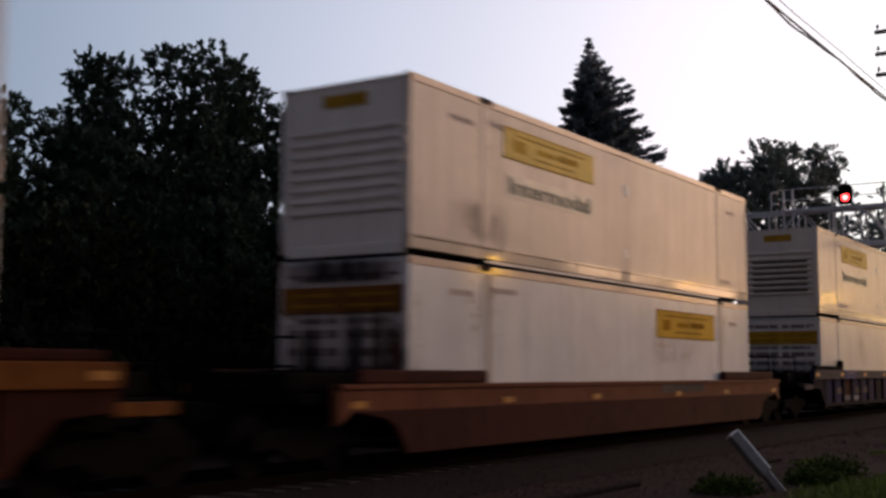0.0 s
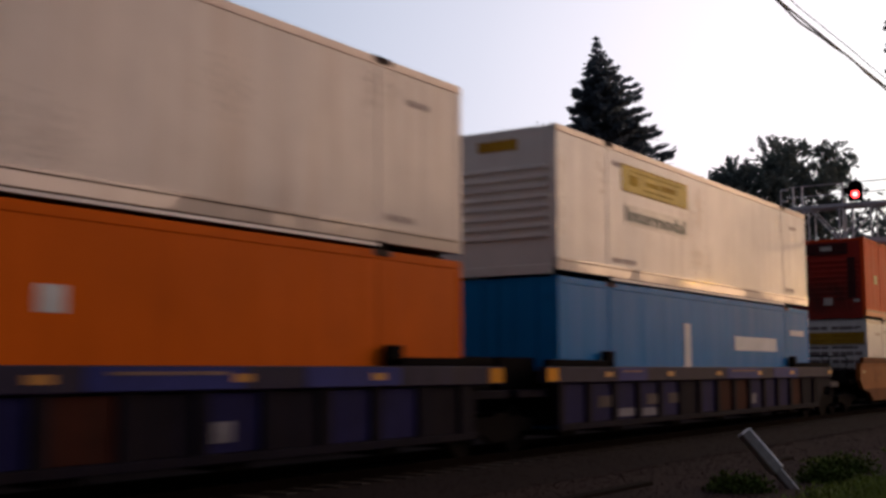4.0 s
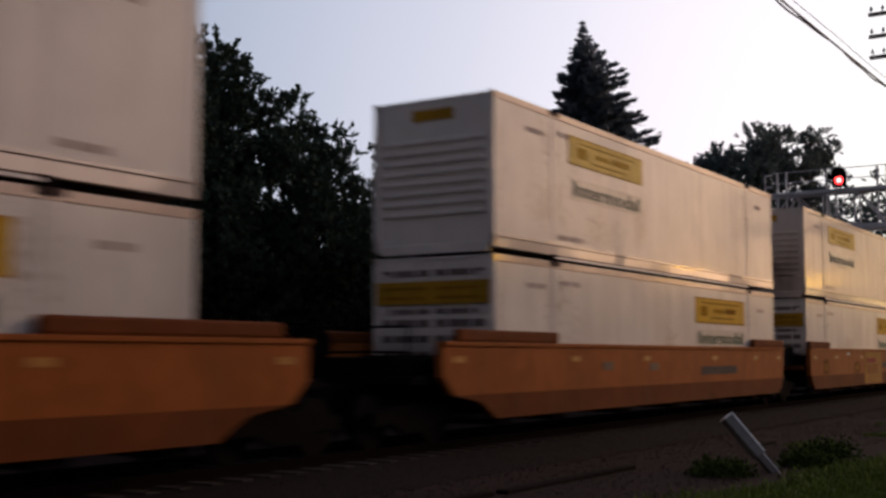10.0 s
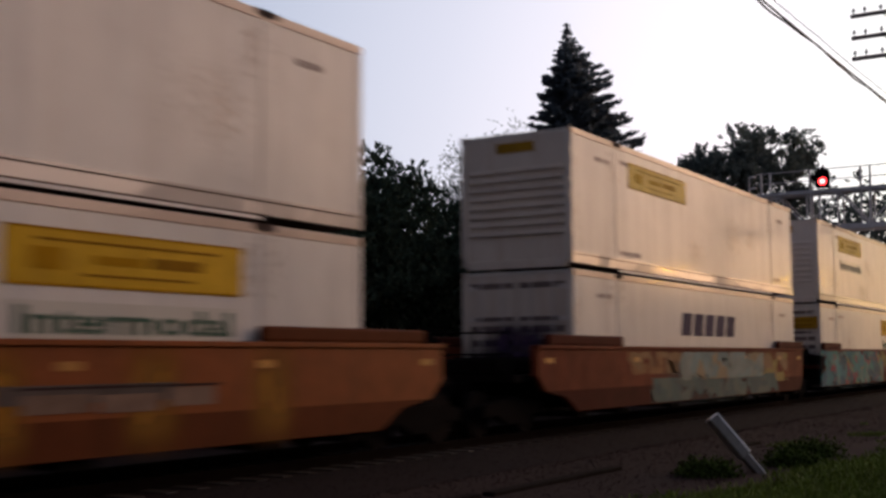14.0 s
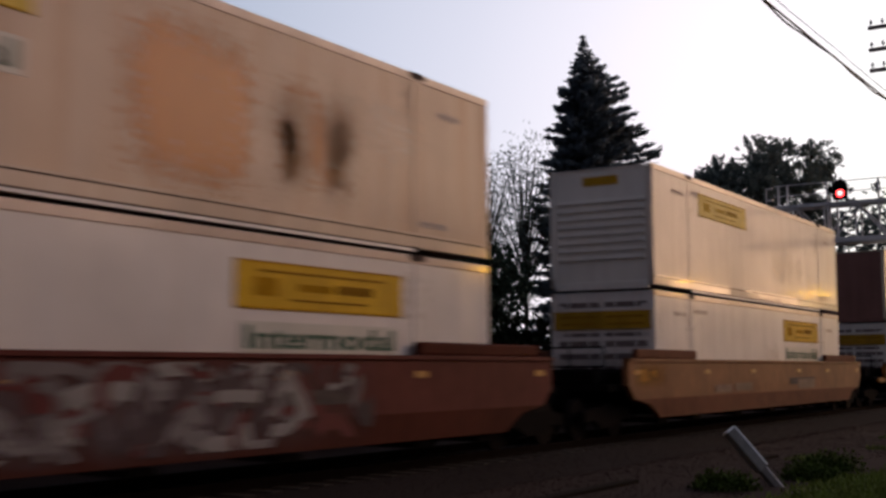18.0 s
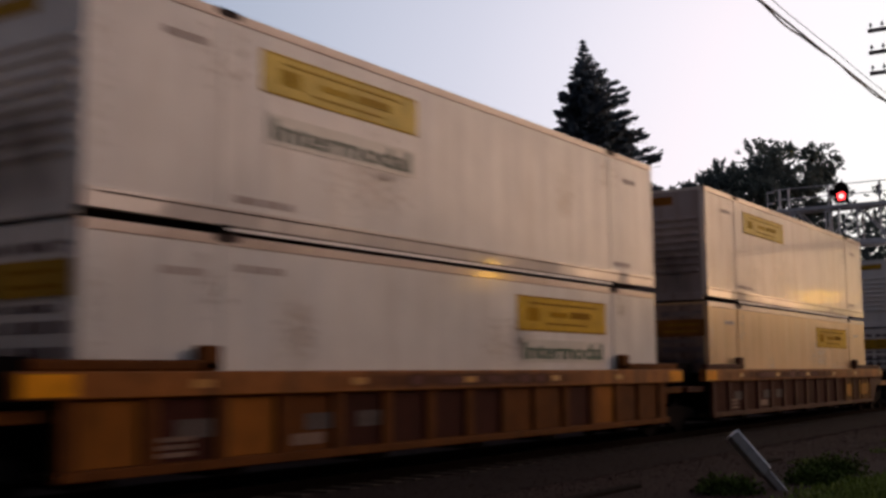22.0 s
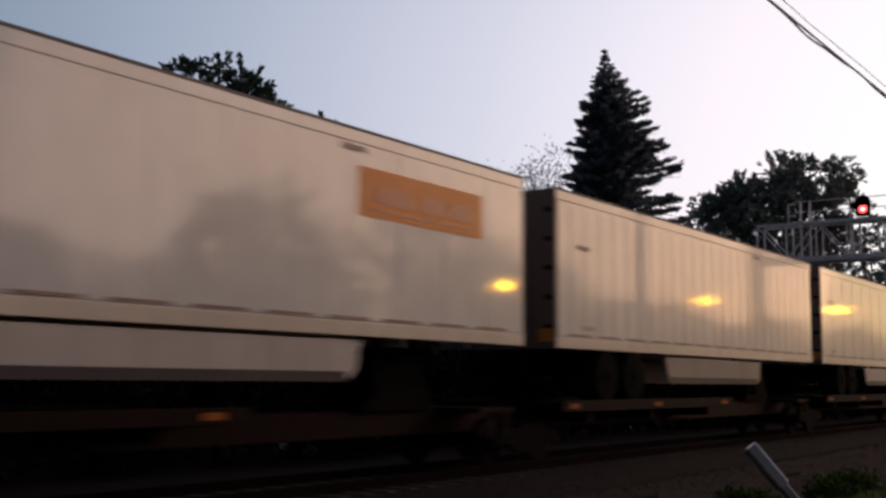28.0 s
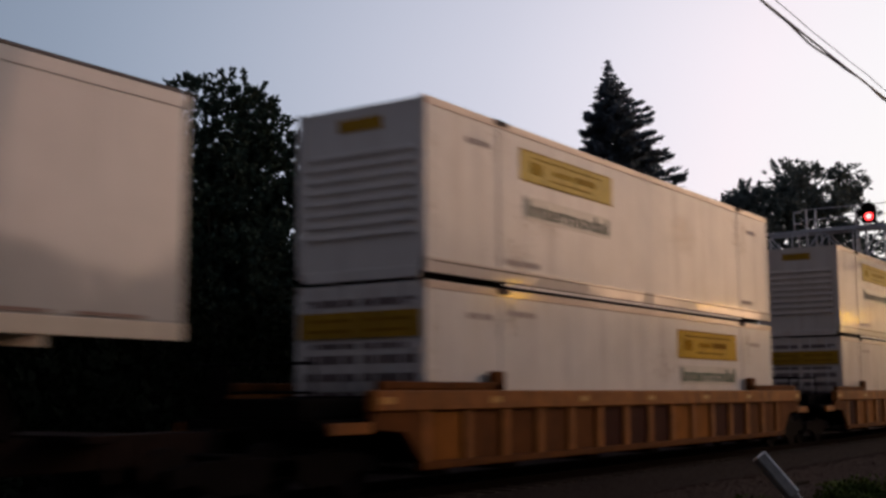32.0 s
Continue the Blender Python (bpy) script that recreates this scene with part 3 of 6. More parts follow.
def well_car(s, style, paint, paint2, first, last, label, top=1.65, low=0.38, chord=None, group="well cars", panels=None, posts=None):
    """A low car with deep sides that carries two boxes. first, last: whether its ends are the car's own, or joints."""
    c = thing("well_car", pose(0, 0, 0), label, "rail car", group)
    ride(c, s)
    e0 = -1.96 if first else -MID + (1.3 if style == "smooth" else 0.30)
    e1 = BOX_L + 1.96 if last else BOX_L + MID - (1.45 if style == "smooth" else 0.30)
    for k, (y0, y1) in enumerate(((-1.50, -1.36), (1.36, 1.50))):
        f = -1 if k == 0 else 1
        yo = y0 if k == 0 else y1
        if style == "smooth":
            band = chord or 0.80

            def upper():
                bm = bmesh.new()
                c0, c1 = 0.35 if first else 0.06, 0.35 if last else 0.06
                slab(bm, [(e0, top), (e0, top - 0.55), (e0 + c0, band), (e1 - c1, band), (e1, top - 0.55), (e1, top)], y0, y1)
                return bm

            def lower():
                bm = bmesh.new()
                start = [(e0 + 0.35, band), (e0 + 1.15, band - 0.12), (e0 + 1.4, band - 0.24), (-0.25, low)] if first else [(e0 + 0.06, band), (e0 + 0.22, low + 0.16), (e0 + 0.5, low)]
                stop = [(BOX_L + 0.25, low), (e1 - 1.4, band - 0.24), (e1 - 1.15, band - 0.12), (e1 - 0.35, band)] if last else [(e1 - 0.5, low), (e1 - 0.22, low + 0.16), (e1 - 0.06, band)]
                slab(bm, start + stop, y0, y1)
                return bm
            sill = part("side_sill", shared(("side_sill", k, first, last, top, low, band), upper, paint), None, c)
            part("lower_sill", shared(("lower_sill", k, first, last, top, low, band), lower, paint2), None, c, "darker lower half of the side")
            part("top_flange", shared(("top_flange", k, first, last, top), lambda: boxes((e0, e1, y0 - (0.05 if k == 0 else 0), y1 + (0 if k == 0 else 0.05), top - 0.05, top + 0.02), bevel=0.01), paint), None, c)
            for a, b in ((e0 + 0.5 if first else -0.3, 2.1), (13.75, e1 - 0.5 if last else BOX_L + 0.3)):
                part("guide_block", shared(("guide_block", k, round(a, 2), round(b, 2), top), lambda: boxes((a, b, y0, y1, top + 0.02, top + 0.23), bevel=0.04), paint2), None, c)
            if k == 0:
                for x in (e0 + 0.3, 2.6, 6.1, 10.4, 13.6, e1 - 0.65):
                    part("reflector", shared(("reflector", round(x, 2), top), lambda: boxes((x, x + 0.34, y0 - 0.012, y0 - 0.003, top - 0.32, top - 0.22)), REFLECTOR), None, sill)
                part("data_panel", shared(("data_panel", top), lambda: boxes((9.6, 12.2, y0 - 0.010, y0 - 0.003, 0.98, 1.18)), DATAPLATE), None, sill)
        else:
            sill = part("top_chord", shared(("top_chord", k, first, last), lambda: boxes((e0 + 0.4, e1 - 0.4, y0 - 0.04 if k == 0 else y0, y1 if k == 0 else y1 + 0.04, 1.23, 1.53), bevel=0.02), paint), None, c)
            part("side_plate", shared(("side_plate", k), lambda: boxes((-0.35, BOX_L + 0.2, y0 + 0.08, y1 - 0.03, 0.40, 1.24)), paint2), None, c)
            pick = random.Random(int(s * 10))
            for i in range(14 if k == 0 else 0):
                pm = pick.choice(panels or (paint2, paint))
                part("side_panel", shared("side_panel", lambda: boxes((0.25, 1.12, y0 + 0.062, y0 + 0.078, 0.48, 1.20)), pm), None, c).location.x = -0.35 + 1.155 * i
            part("bottom_chord", shared(("bottom_chord", k), lambda: boxes((-0.35, BOX_L + 0.2, y0, y1, 0.35, 0.47), bevel=0.015), paint2), None, c)
            for i in range(15):
                x = -0.35 + 1.155 * i
                part("side_post", shared(("side_post", k), lambda: boxes((0, 0.22, y0 + 0.005, y1 - 0.005, 0.46, 1.235), bevel=0.015), posts or paint2), None, c).location.x = x
            for a, b in ((e0 + 0.6, 2.05), (13.9, e1 - 0.6)):
                part("guide_block", shared(("guide_rail", k, round(a, 2), round(b, 2)), lambda: boxes((a, b, y0, y1, 1.53, 1.66), (b - 0.35 if a < 5 else a, b if a < 5 else a + 0.35, y0, y1, 1.53, 1.84), bevel=0.03), STEEL if paint.name == "car_blue" else paint2), None, c)
            for own, end, way, inner in ((first, e0, 1, -0.2), (last, e1, -1, BOX_L + 0.1)):
                if own:
                    part("end_web", shared(("end_web", k, way), lambda: slabbed([(end + way * 0.4, 1.23), (end + way * 0.4, 0.98), (end + way * 1.2, 0.92), (inner - way * 0.1, 0.42), (inner + way * 0.1, 0.42), (inner + way * 0.1, 1.23)], y0 + 0.02, y1 - 0.02), paint2), None, c)
                    lo_x, hi_x = sorted((end - way * 0.5, end + way * 0.42))
                    part("end_beam", shared(("end_beam", k, way), lambda: boxes((lo_x, hi_x, y0 + 0.03, y1 - 0.03, 0.92, 1.08), bevel=0.01), paint), None, c)
                if k == 0 and not own:
                    lo_x, hi_x = sorted((end + way * 0.42, end + way * (0.85 if paint.name == "car_blue" else 1.15)))
                    part("painted_end", shared(("painted_end", way, paint.name), lambda: boxes((lo_x, hi_x, y0 - 0.052, y0 - 0.042, 1.26, 1.50)), ENDPATCH), None, sill, "bright amber painted end of the chord")
            if k == 0:
                for x in (*([e0 + 0.5] if first else []), 1.5, 4.6, 7.6, 10.6, 13.4, *([e1 - 0.85] if last else [])):
                    part("reflector", shared(("reflector_r", round(x, 2)), lambda: boxes((x, x + 0.34, y0 - 0.052, y0 - 0.042, 1.33, 1.43)), REFLECTOR), None, sill)
                for x in () if posts else (1.35, 3.7, 4.85):
                    part("data_panel", shared(("data_panel_r", x), lambda: boxes((x, x + 0.6, y0 + 0.05, y0 + 0.058, 0.74, 0.96)), DATAPLATE), None, c)
    for x in (0.0, 2.1, 5.2, 8.0, 10.6, 13.8, BOX_L - 0.5):
        part("cross_bearer", shared("cross_bearer", lambda: boxes((0, 0.5, -1.36, 1.36, 0.25, 0.335)), STEEL), None, c).location.x = x
    for end, own, way in ((e0, first, -1), (e1, last, 1)):
        inner = 0.0 - 0.25 if way < 0 else BOX_L + 0.25
        outer = end + way * (0.55 if own else 0.2)
        a, b = sorted((inner, outer))
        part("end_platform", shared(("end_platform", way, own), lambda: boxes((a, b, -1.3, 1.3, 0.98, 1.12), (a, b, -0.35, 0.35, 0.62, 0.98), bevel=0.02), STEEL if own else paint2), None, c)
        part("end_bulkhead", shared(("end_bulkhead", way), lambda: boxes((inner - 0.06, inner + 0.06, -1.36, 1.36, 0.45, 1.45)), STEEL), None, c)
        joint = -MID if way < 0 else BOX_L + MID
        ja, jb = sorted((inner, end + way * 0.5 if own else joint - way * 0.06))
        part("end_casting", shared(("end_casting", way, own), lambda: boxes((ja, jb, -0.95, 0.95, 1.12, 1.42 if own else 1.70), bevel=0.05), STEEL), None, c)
        if own:
            part("end_rail", shared(("end_rail", way), lambda: rods([((outer, -1.2, 1.1), (outer, -1.2, 1.9), 0.02), ((outer, 1.2, 1.1), (outer, 1.2, 1.9), 0.02), ((outer, -1.2, 1.9), (outer, 1.2, 1.9), 0.02), ((outer, -1.2, 1.5), (outer, 1.2, 1.5), 0.02), ((outer, -0.4, 1.1), (outer, -0.4, 1.9), 0.02)], 6), STEEL), None, c)
            part("brake_wheel", shared(("brake_wheel", way), lambda: rods([((outer, 0.55, 1.62), (outer + way * 0.05, 0.55, 1.62), 0.26)], 16), STEEL), None, c)
            coupler(c, outer, way)
            truck(c, end + way * 0.1 + 0.0)
        elif way > 0:
            truck(c, BOX_L + MID)
    return c


# ---------------------------------------------------------------- road trailers on spine cars
def trailer(s, label, body, sign=None, posts=False, letters=False, doors_sign=True, rear=None, skirting=None, shift=0.0):
    """A 53-foot road trailer; its rear is at x = 0, its tyres stand on z = 0."""
    W2 = BOX_W / 2
    zb, zt = 0.99, 3.98
    dim = rear is T_REAR_SHADED
    c = thing("road_trailer", pose(0, 0, 0), label, "trailer", "trailers on spine cars")
    ride(c, s, 1.11)
    part("body", shared("trailer_body", lambda: boxes((0.05, BOX_L, -W2, W2, zb + 0.2, zt - 0.1), bevel=0.03), body), None, c)
    part("roof", shared("trailer_roof", lambda: boxes((0.05, BOX_L - 0.05, -W2 + 0.06, W2 - 0.06, zt - 0.09, zt - 0.02)), body), None, c)
    for y0, y1 in ((-W2 - 0.015, -W2 + 0.06), (W2 - 0.06, W2 + 0.015)):
        part("top_rail", shared(("trailer_top_rail", y0), lambda: boxes((0.0, BOX_L, y0, y1, zt - 0.20, zt - 0.02), bevel=0.012), body), None, c)
        part("roof_edge", shared(("roof_edge", y0), lambda: boxes((0.0, BOX_L, y0 - 0.004, y1 + 0.004, zt - 0.02, zt + 0.02)), ROOFSHADE), None, c)
        part("bottom_rail", shared(("trailer_bottom_rail", y0), lambda: boxes((0.0, BOX_L, y0, y1, zb, zb + 0.21), bevel=0.015), T_RAIL), None, c)
    for i in range(12):
        x = 0.5 + 1.28 * i
        part("tape", shared("tape", lambda: boxes((0, 0.95, -W2 - 0.021, -W2 - 0.014, zb + 0.235, zb + 0.275)), REDTAPE), None, c, "").location.x = x
    n = 26 if posts else 13
    for i in range(1, n):
        x = BOX_L * i / n
        part("panel_joint", shared(("panel_joint", posts), lambda: boxes((-0.02, 0.05, -W2 - 0.006, -W2 + 0.01, zb + 0.2, zt - 0.12)), body), None, c).location.x = x
    for k, (a, b) in enumerate(((-W2 + 0.06, -0.01), (0.01, W2 - 0.06))):
        d = part("rear_door", shared(("rear_door", k), lambda: boxes((0.0, 0.06, a, b, zb + 0.1, zt - 0.12), bevel=0.012), rear or T_REAR_SHADED), None, c)
        part("lock_rod", shared(("trailer_lock_rod", k), lambda: rods([((-0.02, (a + b) / 2, zb), (-0.02, (a + b) / 2, zt - 0.1), 0.02)]), GALV), None, d)
        for i in range(5):
            z = zb + 0.35 + 0.55 * i
            yy = a if k == 0 else b - 0.16
            part("hinge", shared(("trailer_hinge", k, i), lambda: boxes((-0.02, 0.0, yy, yy + 0.16, z, z + 0.09)), STEEL), None, d)
    if doors_sign:
        part("rear_sign", shared("rear_sign", lambda: boxes((-0.018, -0.004, -0.95, 0.75, zt - 0.75, zt - 0.38)), ORANGESHADED if dim else ORANGESIGN), None, c, "orange sign on the doors")
    part("rear_frame", shared("rear_frame", lambda: boxes((-0.02, 0.1, -W2, W2, zb - 0.02, zb + 0.12), (-0.02, 0.1, -W2, -W2 + 0.07, zb, zt), (-0.02, 0.1, W2 - 0.07, W2, zb, zt), (-0.02, 0.1, -W2, W2, zt - 0.13, zt), bevel=0.01), T_REAR_SHADED if dim else GALV), None, c)
    part("underride_bar", shared("underride_bar", lambda: boxes((0.0, 0.1, -1.1, 1.1, 0.36, 0.47), (0.02, 0.09, -0.6, -0.5, 0.45, zb), (0.02, 0.09, 0.5, 0.6, 0.45, zb)), STEEL), None, c)
    part("slider_frame", shared("slider_frame", lambda: boxes((1.3, 5.0, -0.6, -0.45, 0.55, zb), (1.3, 5.0, 0.45, 0.6, 0.55, zb), (2.1, 2.3, -1.0, 1.0, 0.42, 0.6), (3.4, 3.6, -1.0, 1.0, 0.42, 0.6)), STEEL), None, c)
    for x in (2.2, 3.5):
        for y in (-1.28, 0.72):
            t = part("tyre", shared("tyre", lambda: tyre(), RUBBER), None, c)
            t.location = (x, y, 0.51)
            part("rim", shared("rim", lambda: rods([((0, -0.015, 0), (0, 0.3, 0), 0.28), ((0, -0.05, 0), (0, 0.0, 0), 0.12)], 20), STEEL), None, t)
    for y in (-1.28, 0.72):
        part("mud_flap", shared(("mud_flap", y), lambda: boxes((1.3, 1.32, y, y + 0.56, 0.15, 0.85)), RUBBER), None, c)
    sk = part("side_skirt", shared("side_skirt", lambda: skirt(-W2 + 0.02), skirting), None, c)
    part("skirt_edge", shared("skirt_edge", lambda: boxes((5.36, 11.2, -W2 + 0.012, -W2 + 0.07, 0.345, 0.49)), SKIRTEDGE), None, sk, "grey lower strip")
    part("side_skirt", shared("side_skirt_b", lambda: skirt(W2 - 0.06), T_SKIRT), None, c)
    for y in (-0.75, 0.65):
        part("landing_leg", shared(("landing_leg", y), lambda: boxes((12.6, 12.75, y, y + 0.12, 0.12, zb), (12.5, 12.85, y - 0.06, y + 0.18, 0.08, 0.13)), STEEL), None, c)
    if sign:
        side_sign(c, 11.4 + shift, 14.75 + shift, 2.73, 3.46, sign, "sign_panel", "orange sign panel",
                  [(a + shift, b + shift, lo, hi) for a, b, lo, hi in ((11.8, 12.7, 2.95, 3.2), (12.95, 13.6, 2.95, 3.2), (13.75, 14.4, 2.95, 3.2), (11.7, 14.5, 2.82, 2.86))], mat("sign_brown", (0.45, 0.12, 0.02), 0.4))
    if letters:
        x, lo, hi = 3.07, 1.66, 3.28
        for w, shape in ((1.35, "block"), (1.65, "disc"), (1.6, "peak"), (1.45, "half"), (1.9, "block"), (1.45, "peak"), (1.2, "vee")):
            r = x + w * 0.88
            mid = (x + r) / 2
            if shape == "block":
                out = rounded_block(x, r, lo, hi, 0.3)
            elif shape == "disc":
                out = [(mid + (r - x) / 2 * math.cos(radians(15 * q)), (lo + hi) / 2 + (hi - lo) / 2 * math.sin(radians(15 * q))) for q in range(24)]
            elif shape == "half":
                out = [(x, hi), (x, lo)] + [(x + (r - x) * math.cos(radians(q)), (lo + hi) / 2 + (hi - lo) / 2 * math.sin(radians(q))) for q in range(-80, 81, 16)]
            elif shape == "peak":
                out = [(x, lo), (r, lo), (mid + 0.22, hi), (mid - 0.22, hi)]
            else:
                out = [(x, hi), (mid - 0.25, lo), (mid + 0.25, lo), (r, hi)]
            bm = slabbed(out, -W2 - 0.012, -W2 - 0.002)
            if shape == "disc":
                bm.free()
                bm = ring(mid, (lo + hi) / 2, (r - x) / 2, (hi - lo) / 2, 0.5, -W2 - 0.012, -W2 - 0.002)
            part("logo_shape", bm, BLACKLETTER, c, "plain dark shape of the big logo")
            x += w * 0.965
    part("marker_lamp", shared("marker_lamp", lambda: boxes((-0.03, -0.015, -1.25, -0.95, zb + 0.12, zb + 0.36)), REFLECTOR), None, c, "amber rear marker")
    for x, z, w in ((0.9, 2.9, 0.5), (11.0, 3.65, 0.55), (1.1, 1.35, 0.5)):
        side_sign(c, x, x + w, z, z + 0.09, GREYLINE, "stencil_bar")
    return c


def rounded_block(x0, x1, z0, z1, r):
    """The outline of a block with round corners."""
    out = []
    for cx, cz, a0 in ((x1 - r, z1 - r, 0), (x0 + r, z1 - r, 90), (x0 + r, z0 + r, 180), (x1 - r, z0 + r, 270)):
        out += [(cx + r * math.cos(radians(a0 + 18 * k)), cz + r * math.sin(radians(a0 + 18 * k))) for k in range(6)]
    return out


def ring(cx, cz, rx, rz, hole, y0, y1):
    """A flat oval ring."""
    bm = bmesh.new()
    rows = []
    for k in range(28):
        a = 2 * math.pi * k / 28
        c, d = math.cos(a), math.sin(a)
        rows.append([bm.verts.new((cx + rx * f * c, y, cz + rz * f * d)) for f, y in ((1, y0), (1, y1), (hole, y1), (hole, y0))])
    for a, b in zip(rows, rows[1:] + rows[:1]):
        for j in range(4):
            bm.faces.new((a[j], b[j], b[(j + 1) % 4], a[(j + 1) % 4]))
    bmesh.ops.recalc_face_normals(bm, faces=bm.faces)
    return bm


def tyre():
    bm = bmesh.new()
    rod(bm, (0, 0, 0), (0, 0.56, 0), 0.51, sides=28)
    return bm


def skirt(y):
    bm = bmesh.new()
    slab(bm, [(5.15, 0.93), (5.37, 0.35), (11.05, 0.35), (11.3, 0.40), (11.42, 0.51), (11.5, 0.93)], y, y + 0.04)
    return bm


SKIRTEDGE = mat("skirt_strip", (0.055, 0.048, 0.050), 0.6, spec=0.2, vary=0.3)
# grey of the strip that draws the roof's shading as a line
ROOFSHADE = mat("roof_shade_grey", (0.16, 0.14, 0.13), 0.6, spec=0.2, vary=0.3)
# spine-car rust darkened towards black for the shade beneath the trailers
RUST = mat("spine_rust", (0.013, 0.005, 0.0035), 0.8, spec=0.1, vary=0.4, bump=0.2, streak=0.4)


def spine_car(s, first, last, pitch):
    c = thing("spine_car", pose(0, 0, 0), "rust-brown skeleton car with a narrow centre beam under a trailer", "rail car", "spine cars")
    ride(c, s)
    a, b = -0.65 if not first else -1.4, pitch - 0.65 if not last else BOX_L + 1.6
    part("centre_beam", shared(("centre_beam", a, b), lambda: boxes((a + 0.2, b - 0.2, -0.32, 0.32, 0.58, 1.0), bevel=0.03), RUST), None, c)
    for y0, y1 in ((-1.27, -0.32), (0.32, 1.27)):
        d = part("wheel_deck", shared(("wheel_deck", y0), lambda: boxes((0.2, 9.2, y0, y1, 0.98, 1.10), bevel=0.01), RUST), None, c)
    for y0, y1 in ((1.272, 1.34), (-1.34, -1.272)):
        d = part("deck_kerb", shared(("deck_kerb", y0), lambda: boxes((0.2, 9.2, y0, y1, 0.92, 1.13), bevel=0.01), RUST), None, c)
    for x in (0.5, 4.4, 8.4):
        part("reflector", shared(("spine_reflector", x), lambda: boxes((x, x + 0.34, -1.353, -1.343, 0.98, 1.07)), mat("reflector_dull", (0.34, 0.10, 0.015), 0.6, spec=0.1, vary=0.2)), None, d)
    for x in (1.5, 4.5, 7.8):
        part("deck_bracket", shared(("deck_bracket", x), lambda: boxes((x, x + 0.14, -1.2, 1.2, 0.72, 0.98)), RUST), None, c)
    part("hitch_stand", shared("hitch_stand", lambda: hitch(), STEEL), None, c)
    part("end_shelf", shared("end_shelf", lambda: boxes((14.9, 16.0, -1.2, 1.2, 0.95, 1.03), (15.2, 15.3, -1.2, -1.15, 0.5, 1.0), (15.7, 15.8, -1.2, -1.15, 0.5, 1.0)), RUST), None, c)
    truck(c, a + 0.1 if first else -0.65)
    if last:
        truck(c, b - 0.4)
        coupler(c, b, 1)
    if first:
        coupler(c, a, -1)
    return c


def hitch():
    bm = bmesh.new()
    slab(bm, [(12.6, 1.0), (13.5, 1.95), (14.1, 1.95), (14.6, 1.0)], -0.45, 0.45)
    box(bm, 13.3, 14.3, -0.55, 0.55, 1.9, 2.0, bevel=0.02)
    return bm


# ---------------------------------------------------------------- the train, car by car
W_CLEAN = white()
W_FRESH = white("container_white_fresh", (0.72, 0.66, 0.62), 0.2, (0.55, 0.46, 0.40))
W_BRIGHT = white("container_white_clean", (0.71, 0.71, 0.72), 0.12)
W_STAIN = white("stained_white", (0.65, 0.575, 0.505), 0.42, (0.42, 0.27, 0.17), 0.4)
W_BEIGE = white("stained_beige", (0.60, 0.53, 0.475), 0.35, (0.42, 0.33, 0.25), 0.4)
W_RUSTY = white("stained_rusty", (0.60, 0.445, 0.33), 0.7, (0.48, 0.25, 0.12), 0.5)
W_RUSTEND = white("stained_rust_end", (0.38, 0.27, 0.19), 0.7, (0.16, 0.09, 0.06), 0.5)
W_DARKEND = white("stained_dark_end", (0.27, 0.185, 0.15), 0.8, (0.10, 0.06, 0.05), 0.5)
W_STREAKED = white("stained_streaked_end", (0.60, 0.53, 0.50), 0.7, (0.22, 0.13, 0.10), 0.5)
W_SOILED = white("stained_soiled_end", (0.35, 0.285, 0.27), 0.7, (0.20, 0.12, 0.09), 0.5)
W_WARM = white("container_white_warm", (0.60, 0.53, 0.42), 0.3, (0.45, 0.33, 0.20))
W_CREAM = white("container_white_cream", (0.68, 0.43, 0.22), 0.3, (0.45, 0.33, 0.20))
C_RED = white("container_red", (0.70, 0.066, 0.008), 0.2, (0.40, 0.05, 0.012), 0.5, 0.0, 0.05)
C_REDEND = white("end_red", (0.34, 0.028, 0.018), 0.2, (0.09, 0.012, 0.01), 0.6, 0.0, 0.1)
C_RUSTRED = white("end_rust_red", (0.23, 0.024, 0.010), 0.3, (0.09, 0.014, 0.01), 0.6, 0.0, 0.1)
C_ORANGE = white("container_orange", (0.62, 0.112, 0.002), 0.25, (0.36, 0.05, 0.004), 0.5, 0.0, 0.04)
C_BLUE = white("container_blue", (0.004, 0.17, 0.42), 0.12, (0.012, 0.11, 0.25), 0.42, 0.0, 0.06)
C_SLATE = white("container_slate", (0.016, 0.118, 0.255), 0.25, (0.04, 0.13, 0.22), 0.28, 0.0, 0.03, 0.07, 0.05)
C_NAVYEND = white("end_navy", (0.015, 0.02, 0.055), 0.1, (0.02, 0.02, 0.04), 0.6, 0.0, 0.1)
C_BROWNEND = white("end_brown", (0.22, 0.11, 0.095), 0.3, (0.06, 0.035, 0.03), 0.6, 0.0, 0.1)
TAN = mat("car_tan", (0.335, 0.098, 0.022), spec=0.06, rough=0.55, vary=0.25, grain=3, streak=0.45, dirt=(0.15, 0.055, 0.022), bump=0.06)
TAN_LOW = mat("car_tan_deep", (0.16, 0.046, 0.013), spec=0.05, rough=0.65, vary=0.3, grain=3, streak=0.5, dirt=(0.11, 0.05, 0.03), bump=0.08)
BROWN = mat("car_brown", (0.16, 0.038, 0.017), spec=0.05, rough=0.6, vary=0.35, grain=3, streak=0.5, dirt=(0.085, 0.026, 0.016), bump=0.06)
BROWN_LOW = mat("car_brown_deep", (0.078, 0.017, 0.010), spec=0.05, rough=0.7, vary=0.3, grain=3, streak=0.4, bump=0.08)
MAROON = mat("car_maroon", (0.125, 0.035, 0.028), spec=0.05, rough=0.6, vary=0.3, grain=3, streak=0.4, bump=0.06)
